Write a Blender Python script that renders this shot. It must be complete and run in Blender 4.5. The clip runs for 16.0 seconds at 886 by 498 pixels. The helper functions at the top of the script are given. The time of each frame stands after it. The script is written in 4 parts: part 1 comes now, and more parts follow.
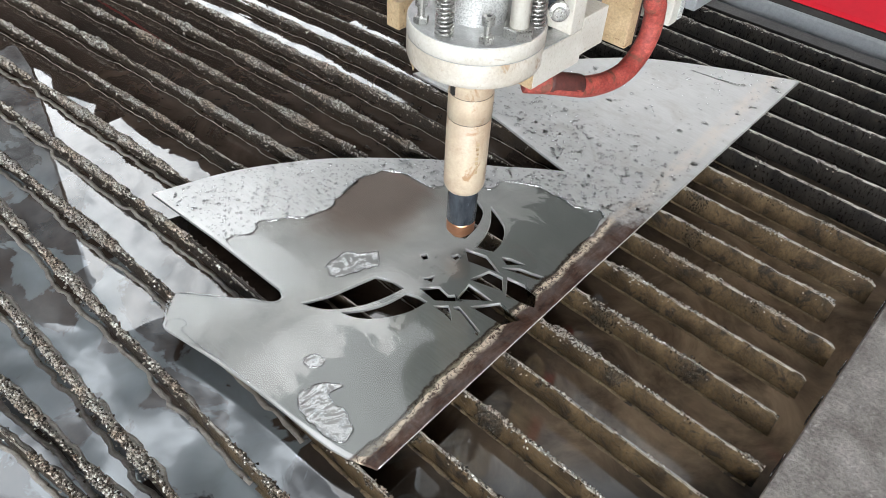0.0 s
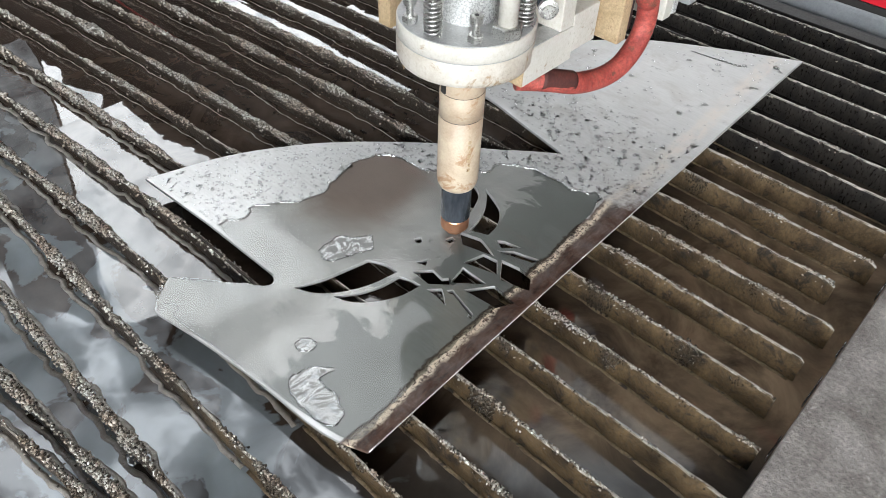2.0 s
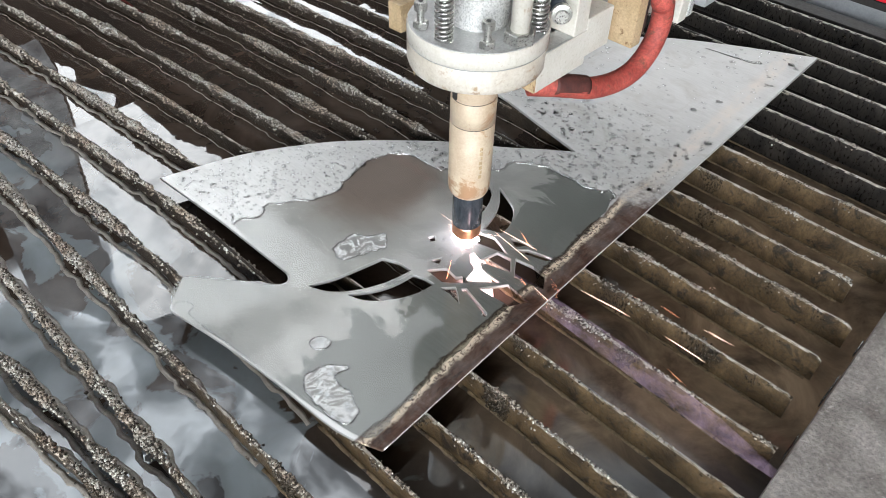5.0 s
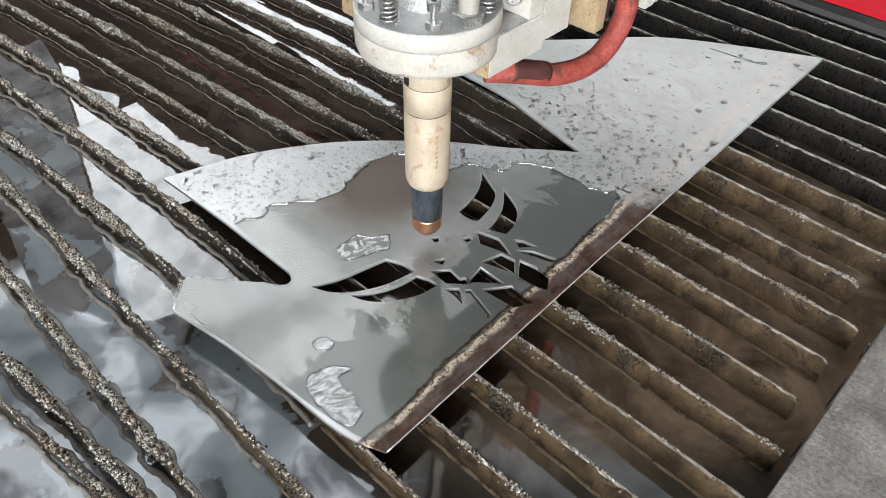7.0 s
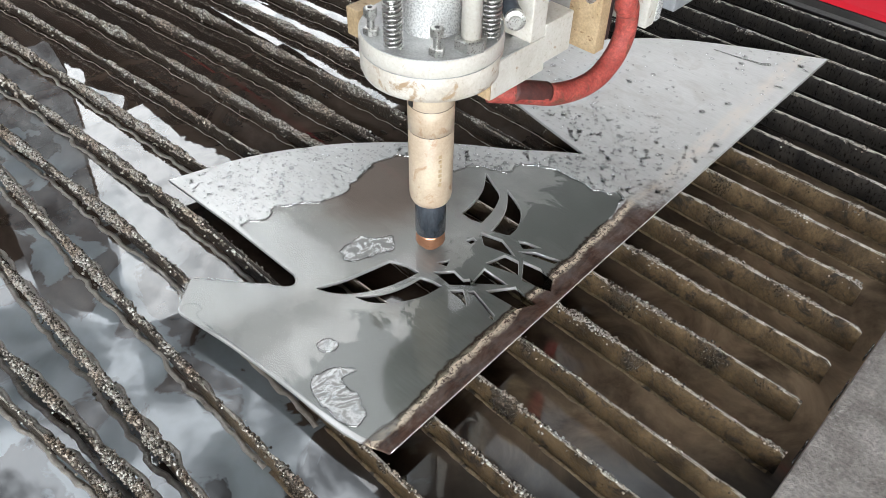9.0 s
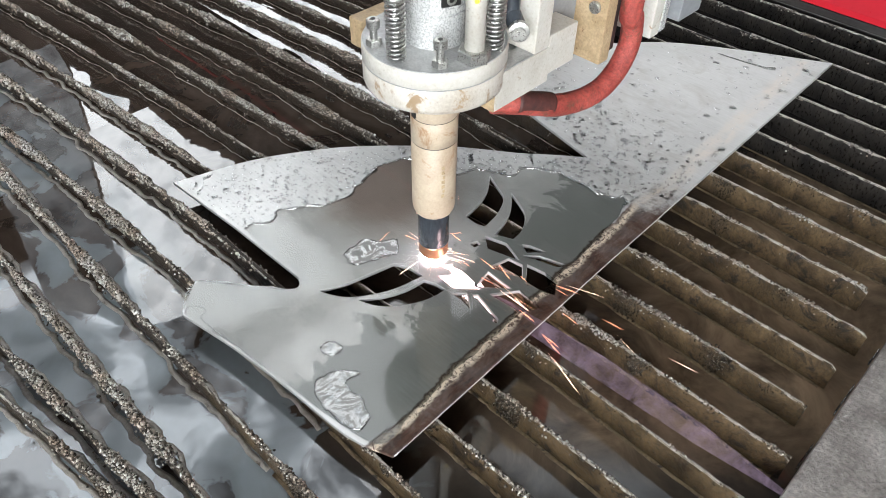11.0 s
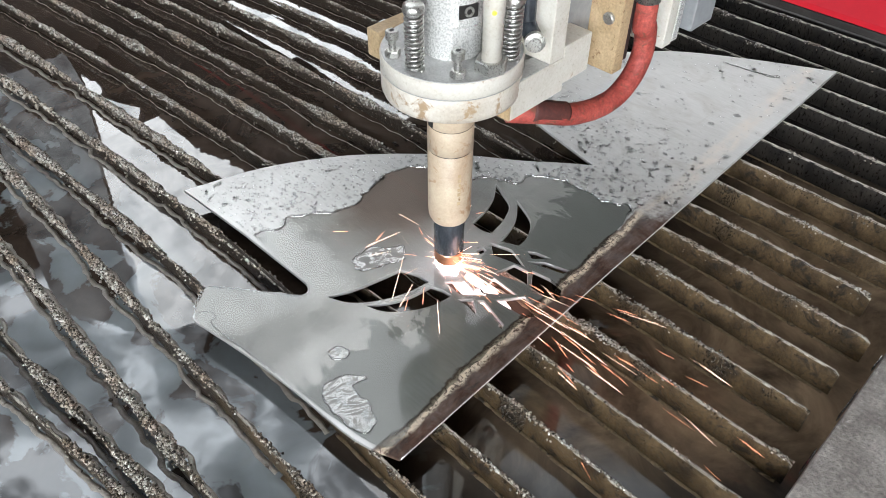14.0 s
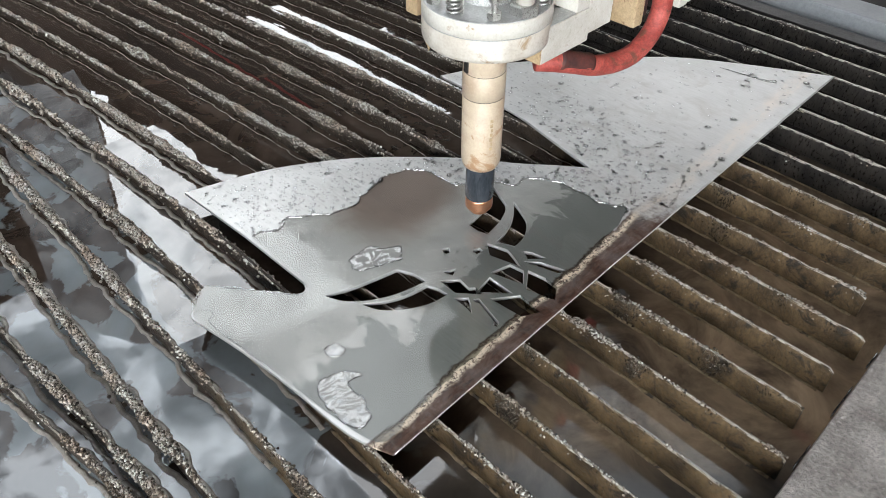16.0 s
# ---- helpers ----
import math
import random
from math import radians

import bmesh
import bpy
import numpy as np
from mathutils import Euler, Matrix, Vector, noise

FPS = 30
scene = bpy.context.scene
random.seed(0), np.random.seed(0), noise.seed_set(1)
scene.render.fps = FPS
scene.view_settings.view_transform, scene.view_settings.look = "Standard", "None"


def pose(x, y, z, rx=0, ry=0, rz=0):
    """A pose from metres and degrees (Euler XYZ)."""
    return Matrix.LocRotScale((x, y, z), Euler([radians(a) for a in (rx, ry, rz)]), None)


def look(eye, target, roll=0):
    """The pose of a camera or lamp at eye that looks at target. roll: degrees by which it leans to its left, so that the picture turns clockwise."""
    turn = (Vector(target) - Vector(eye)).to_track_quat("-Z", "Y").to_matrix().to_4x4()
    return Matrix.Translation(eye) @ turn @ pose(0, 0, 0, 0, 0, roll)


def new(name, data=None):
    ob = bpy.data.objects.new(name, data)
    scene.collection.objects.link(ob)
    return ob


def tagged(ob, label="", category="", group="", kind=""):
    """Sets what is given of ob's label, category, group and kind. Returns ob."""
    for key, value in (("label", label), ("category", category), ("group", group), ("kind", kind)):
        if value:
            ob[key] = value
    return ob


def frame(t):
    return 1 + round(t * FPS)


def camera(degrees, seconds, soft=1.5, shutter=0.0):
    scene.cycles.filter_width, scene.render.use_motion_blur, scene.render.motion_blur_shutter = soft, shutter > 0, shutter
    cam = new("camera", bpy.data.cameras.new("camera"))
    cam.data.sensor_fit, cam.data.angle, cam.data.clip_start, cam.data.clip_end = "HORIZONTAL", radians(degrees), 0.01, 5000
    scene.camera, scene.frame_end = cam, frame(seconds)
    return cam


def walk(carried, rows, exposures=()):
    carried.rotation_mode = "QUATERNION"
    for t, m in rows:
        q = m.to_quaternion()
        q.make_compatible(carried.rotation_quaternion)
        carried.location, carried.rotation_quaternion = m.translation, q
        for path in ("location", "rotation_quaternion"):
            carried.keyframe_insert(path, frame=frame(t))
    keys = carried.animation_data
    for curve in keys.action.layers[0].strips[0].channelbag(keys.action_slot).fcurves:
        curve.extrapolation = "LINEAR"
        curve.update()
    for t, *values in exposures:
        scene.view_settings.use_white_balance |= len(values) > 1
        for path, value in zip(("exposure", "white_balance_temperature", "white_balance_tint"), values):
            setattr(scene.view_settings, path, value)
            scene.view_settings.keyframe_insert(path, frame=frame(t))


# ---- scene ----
cam = camera(62.19, 16.0, soft=0.55, shutter=0.3)
walk(cam, [
    (0.0, pose(-0.0055, -0.0079, 0.4294, 46.65, -2.60, 42.69)),
    (0.5, pose(-0.0030, -0.0043, 0.4284, 46.13, -2.39, 43.15)),
    (1.0, pose(0.0020, 0.0028, 0.4267, 45.90, -2.56, 42.79)),
    (1.5, pose(0.0001, -0.0001, 0.4237, 45.88, -2.24, 42.87)),
    (2.0, pose(0.0035, 0.0007, 0.4226, 45.83, -1.87, 42.95)),
    (2.5, pose(0.0015, -0.0003, 0.4221, 45.73, -1.53, 42.99)),
    (3.0, pose(0.0007, 0.0007, 0.4211, 45.69, -1.31, 43.03)),
    (3.5, pose(0.0008, 0.0006, 0.4214, 45.70, -1.18, 43.10)),
    (4.0, pose(0.0010, -0.0010, 0.4217, 45.69, -1.25, 43.23)),
    (6.5, pose(0.0025, -0.0005, 0.4215, 45.84, -1.12, 43.70)),
    (7.0, pose(0.0000, 0.0000, 0.4200, 45.79, -1.15, 43.72)),
    (7.5, pose(-0.0012, -0.0008, 0.4210, 45.77, -1.05, 43.78)),
    (8.0, pose(-0.0006, -0.0007, 0.4211, 45.79, -0.98, 43.83)),
    (8.5, pose(0.0005, -0.0009, 0.4209, 45.87, -0.96, 43.88)),
    (9.0, pose(0.0004, -0.0002, 0.4221, 45.79, -0.93, 43.95)),
    (11.5, pose(0.0008, -0.0005, 0.4223, 46.13, -0.73, 44.39)),
    (12.0, pose(0.0030, -0.0019, 0.4242, 46.19, -0.62, 44.50)),
    (12.5, pose(0.0035, -0.0033, 0.4237, 46.31, -0.61, 44.56)),
    (13.0, pose(0.0015, -0.0049, 0.4243, 46.37, -0.58, 44.70)),
    (13.5, pose(0.0037, -0.0044, 0.4254, 46.49, -0.54, 44.77)),
    (14.0, pose(0.0060, -0.0040, 0.4269, 46.66, -0.41, 44.74)),
    (14.5, pose(0.0075, -0.0043, 0.4276, 46.80, -0.25, 44.63)),
    (15.0, pose(0.0085, -0.0043, 0.4284, 46.93, -0.06, 44.59)),
    (15.5, pose(0.0071, -0.0027, 0.4257, 47.13, -0.03, 44.69)),
    (16.0, pose(0.0207, -0.0065, 0.4213, 47.82, -0.01, 45.09)),
], exposures=[(0.0, 0.08), (9.5, 0.06), (12.7, 0.03), (13.2, -0.08), (13.6, -0.1), (14.1, 0.0), (16.0, 0.08)])

# ---- world and daylight ----
world = bpy.data.worlds.new("world")
scene.world = world
world.use_nodes = True
wn = world.node_tree
sky = wn.nodes.new("ShaderNodeTexSky")
sky.sky_type, sky.sun_disc = "NISHITA", False
sky.sun_elevation, sky.sun_rotation = radians(48), radians(140)
wn.links.new(sky.outputs[0], wn.nodes["Background"].inputs[0])
wn.nodes["Background"].inputs[1].default_value = 0.1


def area(name, eye, target, sx, sy, power, color=(1, 1, 1)):
    d = bpy.data.lights.new(name, "AREA")
    d.shape, d.size, d.size_y, d.energy, d.color = "RECTANGLE", sx, sy, power, color
    ob = new(name, d)
    ob.matrix_world = look(eye, target)
    return ob


# daylight in the hall's open gate behind the camera
area("gate_daylight", (3.4, -4.2, 1.7), (-0.3, 0.4, 0.2), 4.6, 3.4, 640, (0.93, 0.98, 1.02))

# ---- materials ----


def nodes(name):
    m = bpy.data.materials.new(name)
    m.use_nodes = True
    t = m.node_tree
    return m, t, t.nodes["Principled BSDF"]


def noise_node(t, scale, detail=6, rough=0.6, distort=0.0, stretch=None):
    n = t.nodes.new("ShaderNodeTexNoise")
    n.inputs["Scale"].default_value, n.inputs["Detail"].default_value = scale, detail
    n.inputs["Roughness"].default_value, n.inputs["Distortion"].default_value = rough, distort
    c = t.nodes.new("ShaderNodeNewGeometry")
    src = c.outputs["Position"]
    if stretch:
        mp = t.nodes.new("ShaderNodeMapping")
        mp.inputs["Scale"].default_value = stretch
        t.links.new(src, mp.inputs[0])
        src = mp.outputs[0]
    t.links.new(src, n.inputs["Vector"])
    return n.outputs["Fac"]


def ramp(t, fac, stops):
    r = t.nodes.new("ShaderNodeValToRGB")
    e = r.color_ramp.elements
    while len(e) < len(stops):
        e.new(0.5)
    for el, (p, c) in zip(e, stops):
        el.position = p
        el.color = (*c, 1) if isinstance(c, tuple) else (c, c, c, 1)
    t.links.new(fac, r.inputs[0])
    return r.outputs[0]


def mixc(t, fac, a, b, mode="MIX"):
    n = t.nodes.new("ShaderNodeMix")
    n.data_type, n.blend_type = "RGBA", mode
    for i, v in ((0, fac), (6, a), (7, b)):
        if isinstance(v, (int, float)):
            n.inputs[i].default_value = v
        elif isinstance(v, tuple):
            n.inputs[i].default_value = (*v, 1)
        else:
            t.links.new(v, n.inputs[i])
    return n.outputs[2]


def bump(t, p, fac, strength, dist=0.001):
    b = t.nodes.new("ShaderNodeBump")
    b.inputs["Strength"].default_value, b.inputs["Distance"].default_value = strength, dist
    t.links.new(fac, b.inputs["Height"])
    t.links.new(b.outputs[0], p.inputs["Normal"])


def surface(name, c1, c2, scale, metal=0.0, rough=(0.4, 0.6), grain=0.3, fine=None, spots=None, dist=0.0006, stretch=None, speck=0.28):
    """Two-scale surface: broad tone shifts, fine grain, roughness breakup, optional specks of dirt."""
    m, t, p = nodes(name)
    broad = noise_node(t, scale, 5, 0.6, 0.3, stretch)
    tiny = noise_node(t, fine or scale * 12, 4, 0.7, 0.0, stretch)
    col = ramp(t, broad, [(0.3, c1), (0.7, c2)])
    col = mixc(t, speck, col, ramp(t, tiny, [(0.32, 0.16), (0.68, 0.84)]), "OVERLAY")
    if spots:
        mask = ramp(t, noise_node(t, spots[1], 5, 0.7, 0.6), [(spots[2], 0.0), (spots[2] + 0.08, 1.0)])
        col = mixc(t, mask, col, spots[0])
    t.links.new(col, p.inputs["Base Color"])
    t.links.new(ramp(t, tiny, [(0.2, rough[0]), (0.8, rough[1])]), p.inputs["Roughness"])
    p.inputs["Metallic"].default_value = metal
    bump(t, p, tiny, grain, dist)
    return m


def glow(name, color, strength):
    m, t, p = nodes(name)
    p.inputs["Base Color"].default_value = (*color, 1)
    p.inputs["Emission Color"].default_value = (*color, 1)
    p.inputs["Emission Strength"].default_value = strength
    return m


SLAT = surface("slat_steel", (0.035, 0.023, 0.0125), (0.19, 0.128, 0.068), 45, 0.0, (0.2, 0.6), 1.0, 420,
               ((0.03, 0.023, 0.018), 55, 0.55), 0.0014, (1.0, 1.0, 0.6), 0.6)


def dark_west(m):
    """Brown tone on the east stretch only; further west the blades turn near black."""
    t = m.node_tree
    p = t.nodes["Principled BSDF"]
    east_tone = p.inputs["Base Color"].links[0].from_socket
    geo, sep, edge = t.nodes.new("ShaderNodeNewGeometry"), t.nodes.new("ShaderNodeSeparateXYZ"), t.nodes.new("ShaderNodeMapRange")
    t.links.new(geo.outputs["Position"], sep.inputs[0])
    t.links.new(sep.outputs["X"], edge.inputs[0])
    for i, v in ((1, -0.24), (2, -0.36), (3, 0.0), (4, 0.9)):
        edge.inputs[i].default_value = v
    t.links.new(mixc(t, edge.outputs[0], east_tone, (0.03, 0.023, 0.018)), p.inputs["Base Color"])


dark_west(SLAT)
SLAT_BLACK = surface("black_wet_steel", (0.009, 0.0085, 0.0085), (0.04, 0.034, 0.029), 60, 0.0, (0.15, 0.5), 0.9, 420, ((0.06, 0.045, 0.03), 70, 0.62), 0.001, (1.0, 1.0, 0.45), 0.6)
SLAT_EDGE = surface("slat_edge", (0.26, 0.23, 0.19), (0.6, 0.56, 0.49), 160, 0.35, (0.25, 0.5), 0.9, 900, ((0.06, 0.045, 0.032), 130, 0.57))


def slag_material():
    """Frozen spatter: each grain has its own tone, from black scale to bright glassy beads."""
    m, t, p = nodes("slag_crust")
    g = t.nodes.new("ShaderNodeNewGeometry")
    own = ramp(t, g.outputs["Random Per Island"], [(0.0, (0.03, 0.025, 0.021)), (0.22, (0.14, 0.118, 0.098)), (0.52, (0.35, 0.31, 0.27)), (0.82, (0.6, 0.56, 0.52)), (1.0, (0.88, 0.86, 0.83))])
    rust = ramp(t, noise_node(t, 35, 4, 0.6), [(0.36, (0.76, 0.63, 0.51)), (0.56, (0.97, 1.0, 0.97))])
    t.links.new(mixc(t, 0.8, own, rust, "MULTIPLY"), p.inputs["Base Color"])
    t.links.new(ramp(t, g.outputs["Random Per Island"], [(0.0, 0.6), (1.0, 0.22)]), p.inputs["Roughness"])
    p.inputs["Metallic"].default_value = 0.25
    bump(t, p, noise_node(t, 900, 3, 0.7), 0.6, 0.0005)
    return m


SLAG = slag_material()
DRIP = surface("wet_drips", (0.015, 0.012, 0.009), (0.2, 0.16, 0.12), 240, 0.3, (0.1, 0.3), 0.6, 900, ((0.4, 0.36, 0.31), 320, 0.6), 0.0005, None, 0.6)
CRUST = surface("crust_body", (0.035, 0.027, 0.021), (0.15, 0.122, 0.098), 90, 0.1, (0.3, 0.6), 1.0, 600, ((0.04, 0.032, 0.026), 120, 0.57), 0.0012, None, 0.7)
SEDIMENT = surface("tan_sediment", (0.13, 0.093, 0.052), (0.3, 0.22, 0.13), 70, 0.0, (0.4, 0.6), 0.9, 500, ((0.04, 0.03, 0.02), 60, 0.55), 0.001, None, 0.6)
SCALE = surface("waterline_scale", (0.24, 0.215, 0.18), (0.46, 0.42, 0.37), 120, 0.0, (0.25, 0.5), 0.8, 700, ((0.09, 0.07, 0.05), 90, 0.6))
FRAME = surface("frame_steel", (0.23, 0.205, 0.185), (0.52, 0.485, 0.455), 30, 0.35, (0.2, 0.62), 1.0, 300, ((0.62, 0.59, 0.56), 110, 0.6), 0.0013, None, 0.5)
DARK = surface("dark_steel", (0.02, 0.019, 0.018), (0.045, 0.042, 0.04), 25, 0.3, (0.35, 0.6), 0.5, 300)
ALU = surface("machined_aluminium", (0.66, 0.66, 0.65), (0.78, 0.78, 0.76), 60, 0.4, (0.2, 0.36), 0.12, 900, speck=0.06)
DUSTY = surface("dusty_aluminium", (0.4, 0.4, 0.39), (0.56, 0.56, 0.55), 90, 0.4, (0.35, 0.6), 0.6, 700, ((0.75, 0.75, 0.73), 420, 0.62))
CREAM = surface("cream_plastic", (0.6, 0.56, 0.49), (0.74, 0.71, 0.645), 35, 0.0, (0.22, 0.42), 0.3, 500, ((0.42, 0.3, 0.19), 80, 0.63), speck=0.2)
STAINED = surface("stained_cream_plastic", (0.5, 0.44, 0.36), (0.74, 0.7, 0.63), 30, 0.0, (0.22, 0.42), 0.3, 500, ((0.4, 0.28, 0.17), 55, 0.56), speck=0.2)
TUBE = surface("torch_body_plastic", (0.5, 0.37, 0.26), (0.66, 0.56, 0.42), 45, 0.0, (0.3, 0.5), 0.3, 600, ((0.42, 0.25, 0.14), 42, 0.57), speck=0.14)
TAN = surface("tan_laminate", (0.42, 0.3, 0.17), (0.56, 0.42, 0.26), 60, 0.0, (0.4, 0.6), 0.4, 500, ((0.2, 0.11, 0.05), 180, 0.6))
BLACK = surface("black_sleeve", (0.022, 0.026, 0.033), (0.075, 0.085, 0.1), 130, 0.1, (0.12, 0.3), 0.25, 500, ((0.22, 0.24, 0.27), 170, 0.66), 0.0006, (1, 1, 0.35), speck=0.12)
COPPER = surface("copper", (0.66, 0.3, 0.16), (0.78, 0.42, 0.26), 120, 0.9, (0.25, 0.42), 0.3, 900, ((0.3, 0.13, 0.08), 250, 0.66), speck=0.12)
HOSE = surface("red_hose_rubber", (0.3, 0.045, 0.036), (0.56, 0.12, 0.095), 70, 0.0, (0.35, 0.65), 1.0, 420, ((0.2, 0.075, 0.05), 75, 0.55), 0.001, None, 0.5)
RED = surface("red_paint", (0.46, 0.012, 0.024), (0.53, 0.017, 0.03), 8, 0.0, (0.25, 0.4), 0.05, 200, speck=0.05)
STEEL = surface("zinc_steel", (0.45, 0.45, 0.43), (0.62, 0.61, 0.58), 120, 0.85, (0.2, 0.4), 0.4, 900, speck=0.1)
GREY = surface("grey_paint", (0.26, 0.27, 0.28), (0.34, 0.35, 0.36), 15, 0.0, (0.4, 0.6), 0.2, 200, speck=0.15)
CONCRETE = surface("concrete", (0.16, 0.15, 0.14), (0.24, 0.23, 0.21), 3, 0.0, (0.6, 0.8), 0.5, 60)
WALL = surface("hall_wall_sheet", (0.07, 0.05, 0.04), (0.1, 0.075, 0.06), 1.5, 0.0, (0.6, 0.8), 0.2, 30)


def plate_metal():
    """Hot-rolled sheet: pale grey, mill marks, a rubbed bright scuff and rust along the straight edge."""
    m, t, p = nodes("mild_steel_sheet")
    geo = t.nodes.new("ShaderNodeNewGeometry")
    sep = t.nodes.new("ShaderNodeSeparateXYZ")
    t.links.new(geo.outputs["Position"], sep.inputs[0])
    wob = noise_node(t, 30, 5, 0.7)
    edge = t.nodes.new("ShaderNodeMath")
    edge.operation = "MULTIPLY_ADD"
    t.links.new(wob, edge.inputs[0])
    edge.inputs[1].default_value = 0.016
    lean = t.nodes.new("ShaderNodeMath")
    lean.operation = "MULTIPLY_ADD"
    t.links.new(sep.outputs["Y"], lean.inputs[0])
    lean.inputs[1].default_value = 0.045
    t.links.new(sep.outputs["X"], lean.inputs[2])
    t.links.new(lean.outputs[0], edge.inputs[2])
    broad = noise_node(t, 9, 5, 0.6, 0.5)
    tiny = noise_node(t, 700, 3, 0.7)
    brushed = noise_node(t, 60, 4, 0.7, 0.0, (1, 9, 1))
    col = ramp(t, broad, [(0.3, (0.5, 0.497, 0.483)), (0.7, (0.63, 0.625, 0.61))])
    col = mixc(t, 0.3, col, ramp(t, brushed, [(0.3, 0.35), (0.7, 0.65)]), "OVERLAY")
    # rubbed band inside the straight edge, browned margin outside it
    def band(a, b, soft):
        up = t.nodes.new("ShaderNodeMapRange")
        up.interpolation_type = "SMOOTHSTEP"
        t.links.new(edge.outputs[0], up.inputs[0])
        up.inputs[1].default_value, up.inputs[2].default_value = a - soft, a + soft
        dn = t.nodes.new("ShaderNodeMapRange")
        dn.interpolation_type = "SMOOTHSTEP"
        t.links.new(edge.outputs[0], dn.inputs[0])
        dn.inputs[1].default_value, dn.inputs[2].default_value = b - soft, b + soft
        dn.inputs[3].default_value, dn.inputs[4].default_value = 1.0, 0.0
        mul = t.nodes.new("ShaderNodeMath")
        mul.operation = "MULTIPLY"
        t.links.new(up.outputs[0], mul.inputs[0])
        t.links.new(dn.outputs[0], mul.inputs[1])
        return mul
    rag = ramp(t, noise_node(t, 330, 5, 0.8, 0.8), [(0.45, 0.0), (0.49, 1.0)])
    scuff = band(-0.1882, -0.1828, 0.0022)
    s2 = t.nodes.new("ShaderNodeMath")
    s2.operation = "MULTIPLY"
    t.links.new(scuff.outputs[0], s2.inputs[0])
    t.links.new(rag, s2.inputs[1])
    rust = band(-0.1908, -0.1, 0.0012)
    patchy = ramp(t, noise_node(t, 45, 5, 0.7, 0.5), [(0.35, 0.88), (0.6, 1.0)])
    s3 = t.nodes.new("ShaderNodeMath")
    s3.operation = "MULTIPLY"
    t.links.new(rust.outputs[0], s3.inputs[0])
    t.links.new(patchy, s3.inputs[1])
    # beyond the pool the margin is clean and the scuff broad and faint
    far = t.nodes.new("ShaderNodeMapRange")
    far.interpolation_type = "SMOOTHSTEP"
    run = t.nodes.new("ShaderNodeMath")
    run.operation = "MULTIPLY_ADD"
    t.links.new(wob, run.inputs[0])
    run.inputs[1].default_value = 0.12
    t.links.new(sep.outputs["Y"], run.inputs[2])
    t.links.new(run.outputs[0], far.inputs[0])
    for i, v in ((1, 0.535), (2, 0.575), (3, 0.0), (4, 1.0)):
        far.inputs[i].default_value = v

    def times(a, b, flip=False):
        n = t.nodes.new("ShaderNodeMath")
        n.operation = "MULTIPLY"
        if flip:
            inv = t.nodes.new("ShaderNodeMath")
            inv.operation = "SUBTRACT"
            inv.inputs[0].default_value = 1.0
            t.links.new(b, inv.inputs[1])
            b = inv.outputs[0]
        t.links.new(a, n.inputs[0])
        t.links.new(b, n.inputs[1])
        return n
    s2 = times(s2.outputs[0], far.outputs[0], True)
    s3 = times(s3.outputs[0], far.outputs[0], True)
    wide = times(times(band(-0.187, -0.172, 0.005).outputs[0], far.outputs[0]).outputs[0], ramp(t, noise_node(t, 120, 5, 0.75, 0.5, (1, 0.4, 1)), [(0.35, 0.15), (0.62, 0.85)]))
    stain = ramp(t, noise_node(t, 26, 5, 0.65, 0.8), [(0.52, 0.0), (0.7, 0.35)])
    col = mixc(t, times(stain, far.outputs[0]).outputs[0], col, (0.36, 0.325, 0.285))
    col = mixc(t, s3.outputs[0], col, ramp(t, noise_node(t, 90, 5, 0.75, 0.3, (2, 0.5, 1)), [(0.3, (0.03, 0.018, 0.014)), (0.55, (0.09, 0.048, 0.033)), (0.78, (0.17, 0.12, 0.1))]))
    col = mixc(t, s2.outputs[0], col, (0.74, 0.63, 0.49))
    col = mixc(t, wide.outputs[0], col, (0.66, 0.6, 0.54))
    t.links.new(col, p.inputs["Base Color"])
    flat = t.nodes.new("ShaderNodeMath")
    flat.operation = "MULTIPLY_ADD"
    t.links.new(s3.outputs[0], flat.inputs[0])
    flat.inputs[1].default_value, flat.inputs[2].default_value = -0.38, 0.5
    t.links.new(flat.outputs[0], p.inputs["Specular IOR Level"])
    dull = t.nodes.new("ShaderNodeMath")
    dull.operation = "MULTIPLY_ADD"
    t.links.new(s3.outputs[0], dull.inputs[0])
    dull.inputs[1].default_value, dull.inputs[2].default_value = -0.55, 0.55
    t.links.new(dull.outputs[0], p.inputs["Metallic"])
    t.links.new(ramp(t, tiny, [(0.2, 0.31), (0.8, 0.47)]), p.inputs["Roughness"])
    bump(t, p, tiny, 0.25, 0.0003)
    return m


PLATE = plate_metal()


